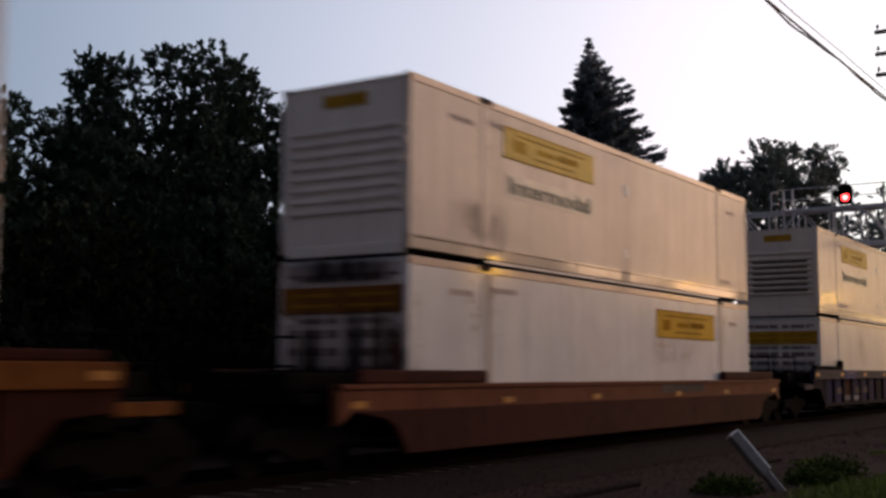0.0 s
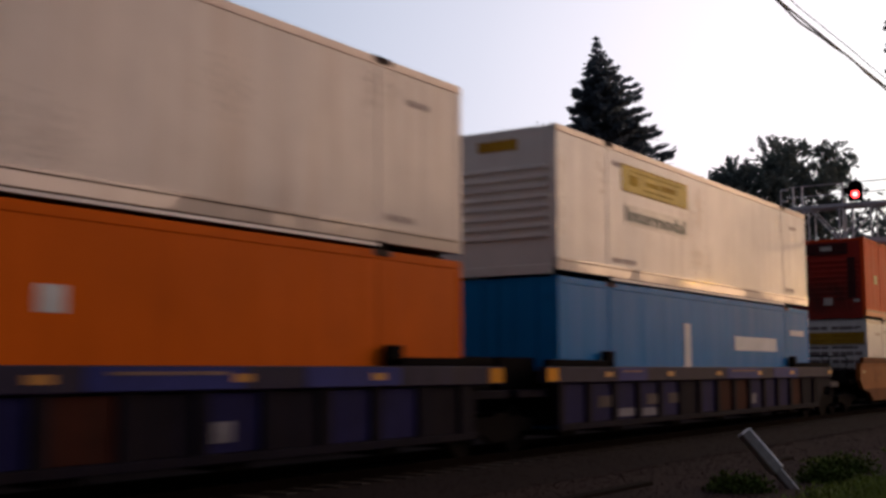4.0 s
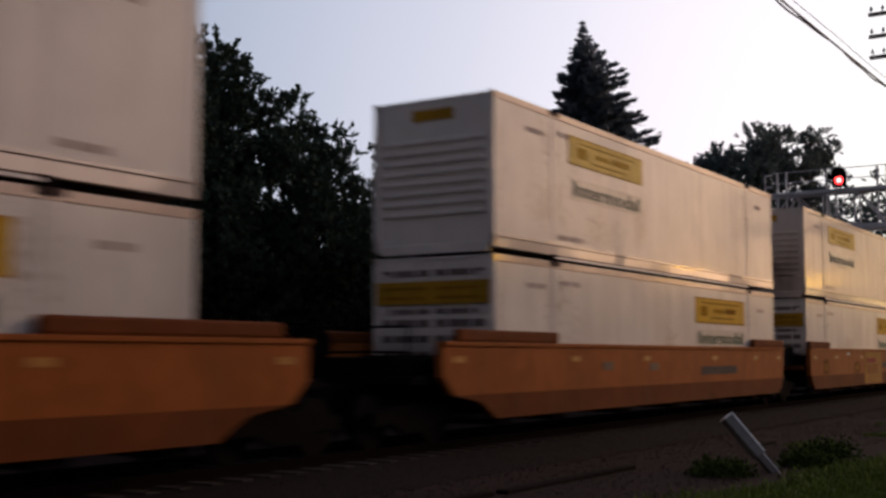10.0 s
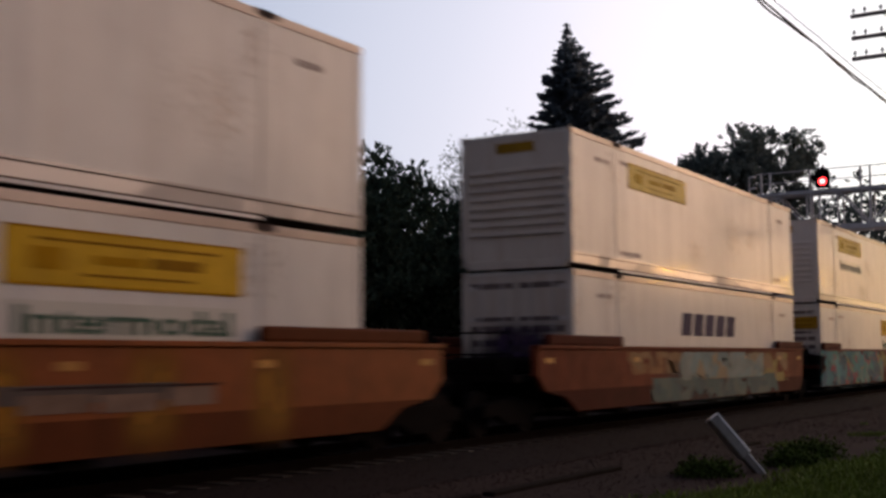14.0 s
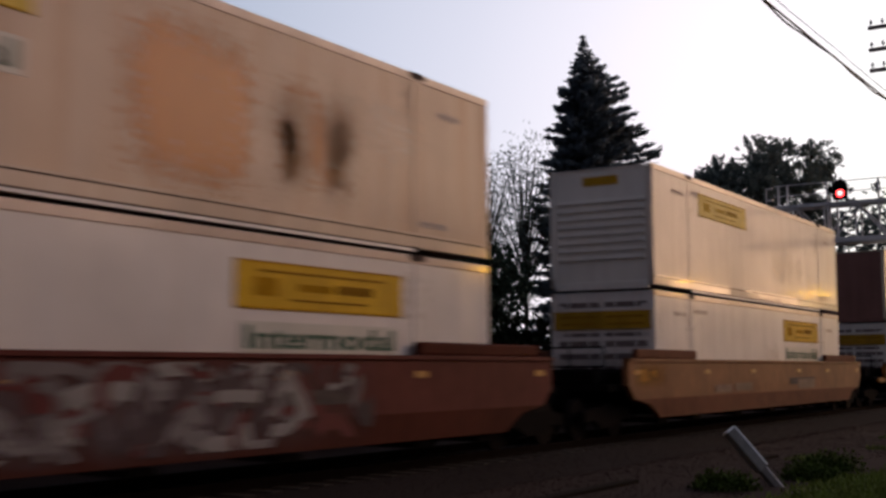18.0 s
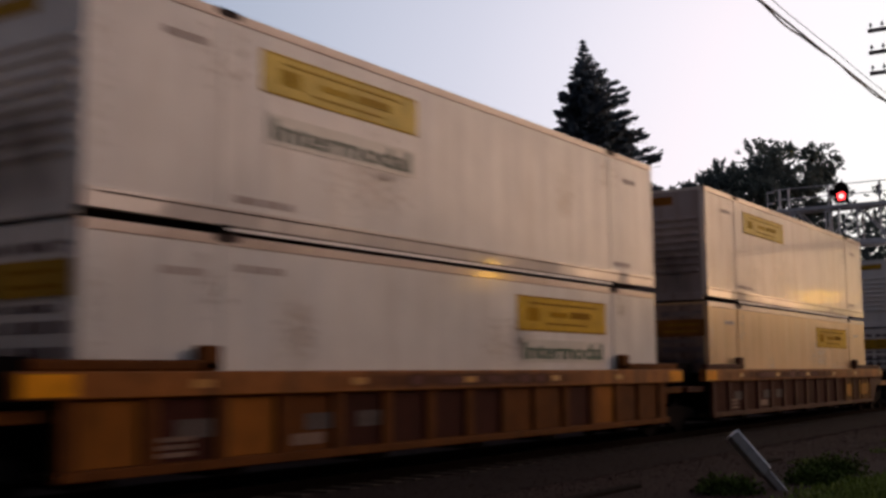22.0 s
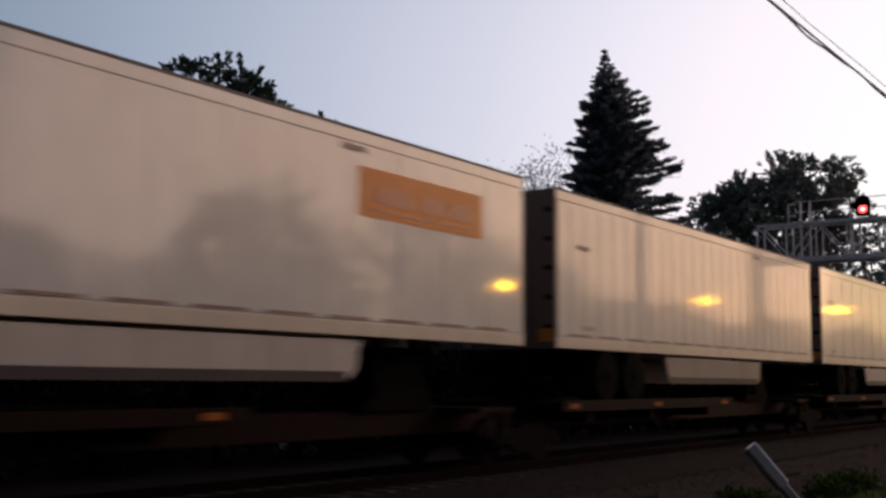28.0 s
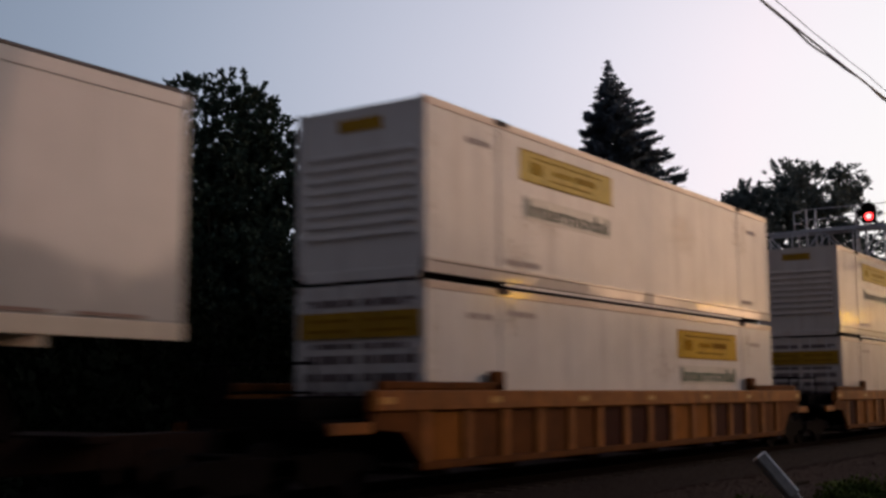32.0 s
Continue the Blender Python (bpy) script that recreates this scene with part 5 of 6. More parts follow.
def strokes(car, x0, x1, z0, z1, colors, n, seed, width, name="sprayed_stroke", long=7):
    """Curling ribbons of sprayed paint, each a touch proud of the one before."""
    rg = random.Random(seed)
    for k in range(n):
        material = mat("spray_%s" % "_".join("%d" % (c * 100) for c in colors[k % len(colors)]), colors[k % len(colors)], 0.6, spec=0.15, vary=0.25, grain=4)
        x, z = rg.uniform(x0, x1), rg.uniform(z0, z1)
        a, turn = rg.uniform(0, 6.28), rg.uniform(-0.9, 0.9)
        w = width * rg.uniform(0.5, 1.4)
        left, right = [], []
        for j in range(long):
            left.append((x - math.sin(a) * w / 2, z + math.cos(a) * w / 2))
            right.append((x + math.sin(a) * w / 2, z - math.cos(a) * w / 2))
            x = min(x1, max(x0, x + math.cos(a) * 0.17))
            z = min(z1, max(z0, z + math.sin(a) * 0.12))
            a += turn * rg.uniform(0.4, 1.4)
        bm = bmesh.new()
        y = -1.503 - 0.0002 * k
        pts = [[bm.verts.new((p[0], y, min(z1 + 0.05, max(z0 - 0.05, p[1])))) for p in side] for side in (left, right)]
        for j in range(long - 1):
            bm.faces.new((pts[0][j], pts[1][j], pts[1][j + 1], pts[0][j + 1]))
        part(name, bm, material, car)


TEALS = [(0.026, 0.165, 0.20), (0.035, 0.20, 0.21), (0.018, 0.095, 0.15), (0.19, 0.20, 0.07), (0.03, 0.18, 0.17), (0.19, 0.05, 0.075), (0.016, 0.075, 0.11), (0.09, 0.20, 0.19)]
LILACS = [(0.15, 0.155, 0.205), (0.06, 0.12, 0.18), (0.21, 0.20, 0.22), (0.05, 0.15, 0.17), (0.10, 0.06, 0.09)]
GREYS = [(0.22, 0.19, 0.19), (0.17, 0.14, 0.14), (0.29, 0.26, 0.25), (0.12, 0.022, 0.022), (0.07, 0.045, 0.05)]
PALES = [(0.18, 0.25, 0.24), (0.22, 0.25, 0.22), (0.15, 0.21, 0.21), (0.20, 0.24, 0.22), (0.26, 0.20, 0.12)]
patch(CARLIST[12], -1.6, 9.6, 0.2, 1.75, film_of("teal_film", (0.018, 0.105, 0.135), 1.0, 1.2, 0.3), CARY + 0.0012, "sprayed_ground", "teal sprayed ground coat")
patch(CARLIST[12], 9.9, 15.3, 0.3, 1.7, film_of("lilac_film", (0.11, 0.12, 0.17), 0.8, 1.4, 0.5), CARY + 0.0012, "sprayed_ground", "grey-lilac sprayed ground coat")
patch(CARLIST[13], 2.2, 13.2, 0.3, 1.7, film_of("grey_film", (0.13, 0.10, 0.105), 0.7, 1.6, 0.6), CARY + 0.0012, "sprayed_ground", "grey sprayed ground coat")
patch(CARLIST[11], 3.2, 14.0, 0.2, 1.75, film_of("pale_green_film", (0.12, 0.16, 0.15), 0.7, 1.4, 0.5), CARY + 0.0012, "sprayed_ground", "pale green sprayed ground coat")
strokes(CARLIST[12], -0.8, 8.7, 0.46, 1.56, TEALS, 170, 1, 0.30)
strokes(CARLIST[12], 8.7, 10.4, 0.8, 1.4, [(0.25, 0.21, 0.035), (0.18, 0.15, 0.035), (0.05, 0.06, 0.09)], 12, 12, 0.2)
strokes(CARLIST[12], 10.6, 14.7, 0.55, 1.5, LILACS, 50, 2, 0.2)
strokes(CARLIST[12], 15.2, 16.4, 0.7, 1.3, [(0.26, 0.22, 0.03)], 6, 13, 0.2)
strokes(CARLIST[13], 2.7, 12.4, 0.52, 1.5, GREYS, 90, 3, 0.17, long=7)
strokes(CARLIST[13], -0.9, 0.9, 1.05, 1.5, [(0.55, 0.53, 0.50)], 9, 5, 0.13)
# darker teal low down: a downward-facing half's shade put into the strokes
strokes(CARLIST[11], 3.6, 13.3, 0.45, 0.90, [(0.060, 0.105, 0.10), (0.085, 0.115, 0.10), (0.050, 0.085, 0.09)], 60, 9, 0.36)
strokes(CARLIST[11], 2.4, 5.5, 1.10, 1.5, [(0.25, 0.105, 0.035), (0.23, 0.12, 0.05)], 10, 8, 0.36)
strokes(CARLIST[11], 11.8, 14.6, 0.75, 1.5, [(0.26, 0.19, 0.05), (0.24, 0.13, 0.06)], 16, 10, 0.34)
strokes(CARLIST[11], 5.6, 11.9, 0.92, 1.5, PALES, 80, 4, 0.42)
bars(BOXES[1, 0], [(2.2, 2.5, 0.32, 2.78), (13.85, 14.05, 0.32, 2.78)], mat("post_grey", (0.36, 0.31, 0.28), 0.5, vary=0.3, streak=0.5), "stacking_post_face")

T_WHITE = white("trailer_white", (0.655, 0.65, 0.61), 0.18, (0.44, 0.40, 0.35), 0.4, 0.75, 0.3, 0.065, 0.012)
T_REAR_PALE = white("trailer_rear_pale", (0.62, 0.56, 0.54), 0.4, (0.30, 0.24, 0.22), 0.5, 0.0, 0.2)
# rear colour taken down towards black to stand for the shade on these ends
T_REAR_SHADED = white("trailer_rear_shaded", (0.12, 0.092, 0.088), 0.4, (0.10, 0.07, 0.065), 0.5, 0.0, 0.15)
# skirt darkened in colour for the shade below the trailer body
T_SKIRT_SHADED = white("trailer_skirt_shaded", (0.25, 0.225, 0.20), 0.5, (0.12, 0.09, 0.08), 0.5, 0.0, 0.2)
# cream base stands for the golden light along the trailers' bottom rails
T_RAIL = white("trailer_rail", (0.70, 0.62, 0.50), 0.3, (0.36, 0.28, 0.22), coat=0.2)
T_SKIRT_PALE = white("trailer_skirt_pale", (0.52, 0.475, 0.43), 0.4, (0.2, 0.16, 0.13), 0.5, 0.0, 0.2)
T_SKIRT = white("trailer_skirt", (0.40, 0.355, 0.315), 0.4, (0.16, 0.12, 0.10), 0.5, 0.0, 0.2)
T_GREYED = white("trailer_white_greyed", (0.49, 0.48, 0.455), 0.22, (0.37, 0.33, 0.29), 0.4, 0.75, 0.3, 0.065, 0.012)
T_FLAT = white("trailer_white_flat", (0.70, 0.65, 0.58), 0.4, (0.42, 0.35, 0.28), 0.4, 0.4, 0.25, 0.12)
T_DULL = white("trailer_white_dull", (0.63, 0.62, 0.575), 0.25, (0.48, 0.43, 0.37), 0.4, 0.45, 0.3, 0.07, 0.02)
TRAILERS = [(394.9, T_FLAT, None, False, False, True), (412.93, T_WHITE, ORANGESIGN, False, False, True), (430.3, T_DULL, None, True, False, False),
            (447.5, T_WHITE, ORANGESIGN, False, False, True), (464.55, T_GREYED, None, False, True, True)]
for i, (s, body, sign, posts, letters, ds) in enumerate(TRAILERS):
    lab = "white road trailer " + ("with huge black lettering" if letters else "with an orange sign" if sign else "with ribbed dull sides" if posts else "with plain soiled sides") + " riding a spine car"
    spine_car(s, i == 0, i == 4, 17.4)
    trailer(s, lab, body, sign, posts, letters, ds, T_REAR_PALE if i == 0 else T_REAR_SHADED, (T_SKIRT_SHADED, T_SKIRT_PALE, T_SKIRT_SHADED, T_SKIRT, T_SKIRT)[i], 0.45 if i == 3 else 0.0)


# ---------------------------------------------------------------- ground and track
GROUND = mat("ground_dirt", (0.040, 0.0228, 0.0206), 0.95, spec=0.1, vary=0.25, grain=9.0, blotch=0.35, bump=0.35, streak=0.0)
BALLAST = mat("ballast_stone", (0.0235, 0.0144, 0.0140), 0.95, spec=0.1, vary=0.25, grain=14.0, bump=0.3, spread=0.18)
GRASS = mat("grass_blades", (0.125, 0.185, 0.014), 0.7, vary=0.3, spread=0.45)
TIEWOOD = mat("tie_wood", (0.022, 0.015, 0.013), 0.9, vary=0.35, grain=25, bump=0.4)


def make_ground():
    bm = bmesh.new()
    n = 60
    xs = [-900, -300, -120, -60] + [-30 + 1.5 * i for i in range(n)] + [80, 120, 300, 900]
    ys = [-900, -300, -80, -30, -12] + [-6 + 0.6 * i for i in range(24)] + [8.6, 30, 80, 300, 900]
    grid = [[bm.verts.new((x, y, (0.012 * noise.noise((x * 0.35, y * 0.35, 0)) if -30 <= x <= 60 and -6 <= y <= 7.9 else 0.0))) for y in ys] for x in xs]
    for i in range(len(xs) - 1):
        for j in range(len(ys) - 1):
            bm.faces.new((grid[i][j], grid[i + 1][j], grid[i + 1][j + 1], grid[i][j + 1]))
    g = new("ground", mesh_of("ground", bm, GROUND))
    tagged(g, "dark dirt and gravel beside the railway track", "ground", kind="structure")
    for p in g.data.polygons:
        p.use_smooth = True


make_ground()


def make_track():
    bm = bmesh.new()
    prof = [(TRACK_Y - 3.0, 0.004), (TRACK_Y - 1.75, 0.10), (TRACK_Y + 1.75, 0.10), (TRACK_Y + 3.0, 0.004)]
    xs = [-560, -250, -60] + [-20 + 2 * i for i in range(41)] + [100, 160, 400, 640]
    rows = [[bm.verts.new((x, y, z)) for y, z in prof] for x in xs]
    for a, b in zip(rows, rows[1:]):
        for j in range(3):
            bm.faces.new((a[j], b[j], b[j + 1], a[j + 1]))
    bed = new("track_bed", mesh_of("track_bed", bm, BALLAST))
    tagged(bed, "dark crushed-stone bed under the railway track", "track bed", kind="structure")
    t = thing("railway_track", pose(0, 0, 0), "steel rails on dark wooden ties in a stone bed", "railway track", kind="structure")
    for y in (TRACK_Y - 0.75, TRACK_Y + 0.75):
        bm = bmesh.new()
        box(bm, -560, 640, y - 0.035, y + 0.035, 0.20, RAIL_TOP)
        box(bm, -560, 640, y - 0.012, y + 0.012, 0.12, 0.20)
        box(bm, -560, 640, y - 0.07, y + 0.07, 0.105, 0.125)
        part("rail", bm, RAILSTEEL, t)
    me = mesh_of("tie", boxes((-0.11, 0.11, TRACK_Y - 1.3, TRACK_Y + 1.3, -0.03, 0.115), bevel=0.01), TIEWOOD)
    for i in range(140):
        part("tie", me, None, t).location.x = -14 + 0.54 * i


make_track()


# ---------------------------------------------------------------- trees
LEAF = mat("leaf_dark", (0.040, 0.066, 0.050), 0.8, spec=0.2, through_light=0.25, vary=0.3, spread=0.35)
# far leaves paled: haze and sky glare are put into the colour
LEAF_HAZED = mat("leaf_hazed", (0.155, 0.19, 0.18), 0.8, spec=0.25, through_light=0.55, vary=0.3, spread=0.3)
# near-black leaves, the darkness low behind the train put into their colour
LEAF_SHADED = mat("leaf_shaded", (0.018, 0.022, 0.013), 0.95, spec=0.03, vary=0.3, spread=0.5)
# needles paled and blued to take in the hazy veil over the fir
NEEDLE_HAZED = mat("needle_hazed", (0.16, 0.195, 0.225), 0.8, spec=0.25, through_light=0.55, vary=0.3, spread=0.3)
BARK = mat("bark", (0.06, 0.048, 0.038), 0.9, vary=0.4, grain=14, bump=0.5)


def leaves_mesh(name, centres, size, rng, material, along=None, slim=0.36):
    """Many small folded leaves, one kite of two triangles each."""
    n = len(centres)
    d1 = rng.normal(size=(n, 3)) * (1.0 if along is None else 0.35) + (0.0 if along is None else along)
    d1 /= np.linalg.norm(d1, axis=1)[:, None]
    d2 = np.cross(d1, rng.normal(size=(n, 3)))
    d2 /= np.linalg.norm(d2, axis=1)[:, None]
    L = size * rng.uniform(0.7, 1.35, (n, 1))
    w = L * slim
    c = centres
    fold = np.cross(d1, d2) * w * 0.35
    v = np.stack([c - d1 * L * 0.5, c + d2 * w + fold, c + d1 * L * 0.5, c - d2 * w + fold], 1).reshape(-1, 3)
    me = bpy.data.meshes.new(name)
    me.vertices.add(4 * n)
    me.vertices.foreach_set("co", v.ravel())
    tri = np.array([0, 1, 2, 0, 2, 3])[None] + 4 * np.arange(n)[:, None]
    me.loops.add(6 * n)
    me.loops.foreach_set("vertex_index", tri.ravel())
    me.polygons.add(2 * n)
    me.polygons.foreach_set("loop_start", np.arange(0, 6 * n, 3))
    me.polygons.foreach_set("loop_total", np.full(2 * n, 3))
    me.update(calc_edges=True)
    me.materials.append(material)
    return me


def broad_tree(x, y, height, radius, seed, label, leaves=11000, clumps=90, leaf=0.20, low=0.25, material=None, sparse=1.0, group="trees", twigs=12):
    rng = np.random.default_rng(seed)
    t = thing("tree", pose(x, y, 0), label, "tree", group)
    base = height * low
    bm = bmesh.new()
    rod(bm, (0, 0, -0.1), (0.1, 0, base * 1.2), radius * 0.085, radius * 0.06, 9)
    rod(bm, (0.1, 0, base * 1.15), (0.0, 0.1, height * 0.8), radius * 0.06, 0.03, 7)
    part("trunk", bm, BARK, t)
    mid = (height + base) / 2
    half = (height - base) / 2
    cl = []
    while len(cl) < clumps:
        p = rng.uniform(-1, 1, 3)
        r = np.linalg.norm(p)
        if r > 1 or r < 0.2:
            continue
        wide = 1.0 - 0.25 * max(p[2], 0)
        cl.append((p[0] * radius * wide, p[1] * radius * wide, mid + p[2] * half))
    cl = np.array(cl)
    for i in range(0, clumps, max(1, clumps // twigs)):
        z0 = base + (cl[i][2] - base) * 0.45
        bm = bmesh.new()
        rod(bm, (0.05, 0.05, z0), tuple(cl[i]), radius * 0.022, 0.012, 5)
        part("limb", bm, BARK, t)
    size = (rng.uniform(0.14, 0.32, clumps) * radius + 0.18) * sparse
    # sprays of leaflets that stand out and upwards from each clump
    per = 11
    n = leaves // per
    k = rng.integers(0, clumps, n)
    g = rng.normal(size=(n, 3)) + np.array([0, 0, 0.35])
    g /= np.linalg.norm(g, axis=1)[:, None]
    root = cl[k] + g * (size[k] * rng.uniform(0.25, 1.0, n) ** 0.6)[:, None] * np.array([1.2, 1.2, 0.95])
    axis = g * 0.8 + np.array([0, 0, 0.25]) + rng.normal(size=(n, 3)) * 0.5
    axis /= np.linalg.norm(axis, axis=1)[:, None]
    side = np.cross(axis, rng.normal(size=(n, 3)))
    side /= np.linalg.norm(side, axis=1)[:, None]
    along, hand = rng.uniform(0, 1, (n, per, 1)), rng.choice([-1.0, 1.0], (n, per, 1))
    way = axis[:, None] * rng.uniform(0.5, 1.1, (n, per, 1)) + side[:, None] * hand * rng.uniform(0.35, 1.0, (n, per, 1))
    way /= np.linalg.norm(way, axis=2)[:, :, None]
    pts = (root[:, None] + axis[:, None] * along * leaf * 1.3 + way * leaf * 0.5).reshape(-1, 3)
    way = way.reshape(-1, 3)[pts[:, 2] > 0.05]
    pts = pts[pts[:, 2] > 0.05]
    part("crown", leaves_mesh("crown", pts, leaf, rng, material or LEAF, way, 0.24), None, t)
    return t


def fir_tree(x, y, height, seed, label):
    rng = np.random.default_rng(seed)
    t = thing("fir_tree", pose(x, y, 0), label, "conifer")
    bm = bmesh.new()
    rod(bm, (0, 0, -0.1), (0, 0, height - 0.3), 0.24, 0.02, 9)
    part("trunk", bm, BARK, t)
    pts, dirs, lens = [], [], []
    bm = bmesh.new()
    z = 1.2
    while z < height - 0.15:
        f = (height - z) / height
        d = height - z
        reach = float(np.interp(d, [0.0, 0.5, 1.0, 1.6, 2.6, 4.2, 6.2, 16.0], [0.02, 0.14, 0.45, 0.86, 1.47, 2.15, 2.75, 4.4]))
        nb = 9 if f > 0.12 else 6
        a0 = rng.uniform(0, 6.28)
        for i in range(nb):
            a = a0 + i * 6.283 / nb + rng.normal() * 0.15
            R = reach * rng.uniform(0.62, 1.06) * (1.0 + 0.25 * (0.545 * math.cos(a) - 0.839 * math.sin(a)))
            droop = 0.12 + 0.43 * f + rng.normal() * 0.07
            tip = np.array([math.cos(a) * R, math.sin(a) * R, z - droop * R + 0.07 * R * R])
            st = np.array([0, 0, z])
            if f > 0.06:
                rod(bm, tuple(st), tuple(tip), 0.03 + 0.02 * f, 0.008, 4)
            k = max(8, int(R * 30))
            u = rng.uniform(0.08, 1.0, k) ** 0.8
            side = np.array([-math.sin(a), math.cos(a), 0])
            spread = (1.04 - u) * 0.27 * R + 0.02
            off = rng.uniform(-1, 1, k) * spread
            p = st + (tip - st) * u[:, None]
            p = p + side * off[:, None] + np.array([0, 0, 1]) * (0.11 * R * u ** 3 - np.abs(off) * 0.25)[:, None]
            pts.append(p)
            out = (tip - st) / np.linalg.norm(tip - st)
            dirs.append(out + side * (np.sign(off) * 0.7)[:, None] + np.array([0, 0, 1]) * (0.75 * u ** 2 - 0.15)[:, None])
        z += 0.13 + 0.17 * f + 0.10 * rng.random()
    part("branch_work", bm, BARK, t)
    pts = np.concatenate(pts)
    reps = 3
    allp = np.concatenate([pts + rng.normal(size=pts.shape) * np.array([0.05, 0.05, 0.035]) for _ in range(reps)])
    part("needles", leaves_mesh("needles", allp, (0.10 + 0.20 * np.clip((height - allp[:, 2:3]) / 3.0, 0, 1)), rng, NEEDLE_HAZED, np.concatenate([np.concatenate(dirs)] * reps), 0.16), None, t)
    return t


fir_tree(45.1, 21.7, 16.3, 3, "tall dark fir tree standing behind the railway")
LEFT = "dark leafy tree in a dense row behind the railway"
for i, (az_d, r, h, rad, low) in enumerate(((28, 27, 8.0, 2.9, 0.1), (32.5, 27, 8.1, 2.0, 0.1), (36.3, 28, 8.3, 1.9, 0.08), (40.5, 29, 9.35, 1.25, 0.1), (44.8, 30, 10.85, 1.55, 0.08),
                                            (47.0, 31, 10.1, 1.6, 0.08), (49.0, 31.5, 9.3, 1.4, 0.08), (51.0, 33, 8.6, 1.6, 0.06), (34.5, 33, 8.0, 3.0, 0.04), (41.5, 33, 8.4, 2.8, 0.04), (44.2, 34, 8.6, 2.6, 0.04),
                                            (53.0, 36, 8.6, 2.0, 0.06), (54.6, 38, 8.7, 1.7, 0.06), (55.8, 40, 8.7, 1.8, 0.08), (23, 30, 8.8, 3.4, 0.1), (58.5, 44, 7.6, 2.2, 0.1))):
    a = radians(az_d)
    broad_tree(r * math.sin(a), r * math.cos(a), h - 0.4, rad, 20 + i, LEFT, leaves=19000 if 47 <= az_d <= 55 else 38000, low=low, leaf=0.165, clumps=52 if 47 <= az_d <= 55 else 120)
for i, (az_d, r, h, rad) in enumerate(((59.3, 47, 10.6, 1.6), (61.3, 49, 11.6, 1.6), (57.6, 46, 9.1, 1.6))):
    a = radians(az_d)
    broad_tree(r * math.sin(a), r * math.cos(a), h, rad, 41 + i, "thin feathery tree with sparse leaves beside the fir", leaves=34000, clumps=170, leaf=0.06, low=0.3, material=LEAF_HAZED, sparse=1.0, twigs=75)
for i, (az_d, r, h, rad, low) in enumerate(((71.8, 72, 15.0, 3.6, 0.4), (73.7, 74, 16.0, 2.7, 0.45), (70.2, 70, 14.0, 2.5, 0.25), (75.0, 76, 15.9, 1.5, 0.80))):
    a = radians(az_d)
    broad_tree(r * math.sin(a), r * math.cos(a), h, rad, 60 + i, "broad dark tree far along the railway behind the signal bridge", leaves=24000 if rad > 2 else 4000, low=low, leaf=0.23, clumps=50 if rad > 2 else 14, material=LEAF_HAZED, sparse=0.85)
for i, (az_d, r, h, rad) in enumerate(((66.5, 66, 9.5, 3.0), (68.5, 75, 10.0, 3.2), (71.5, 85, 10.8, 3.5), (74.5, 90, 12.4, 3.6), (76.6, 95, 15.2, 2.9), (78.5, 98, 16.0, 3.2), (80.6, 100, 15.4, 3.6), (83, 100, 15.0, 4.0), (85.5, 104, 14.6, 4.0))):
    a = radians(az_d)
    broad_tree(r * math.sin(a), r * math.cos(a), h, rad, 80 + i, "low dark tree in the distance along the railway", leaves=7000, low=0.08, leaf=0.34, material=LEAF_HAZED, clumps=60)


# ---------------------------------------------------------------- signal bridge
POSTGREY = mat("post_galvanised", (0.62, 0.60, 0.60), 0.45, metal=0.1, vary=0.3, grain=12)


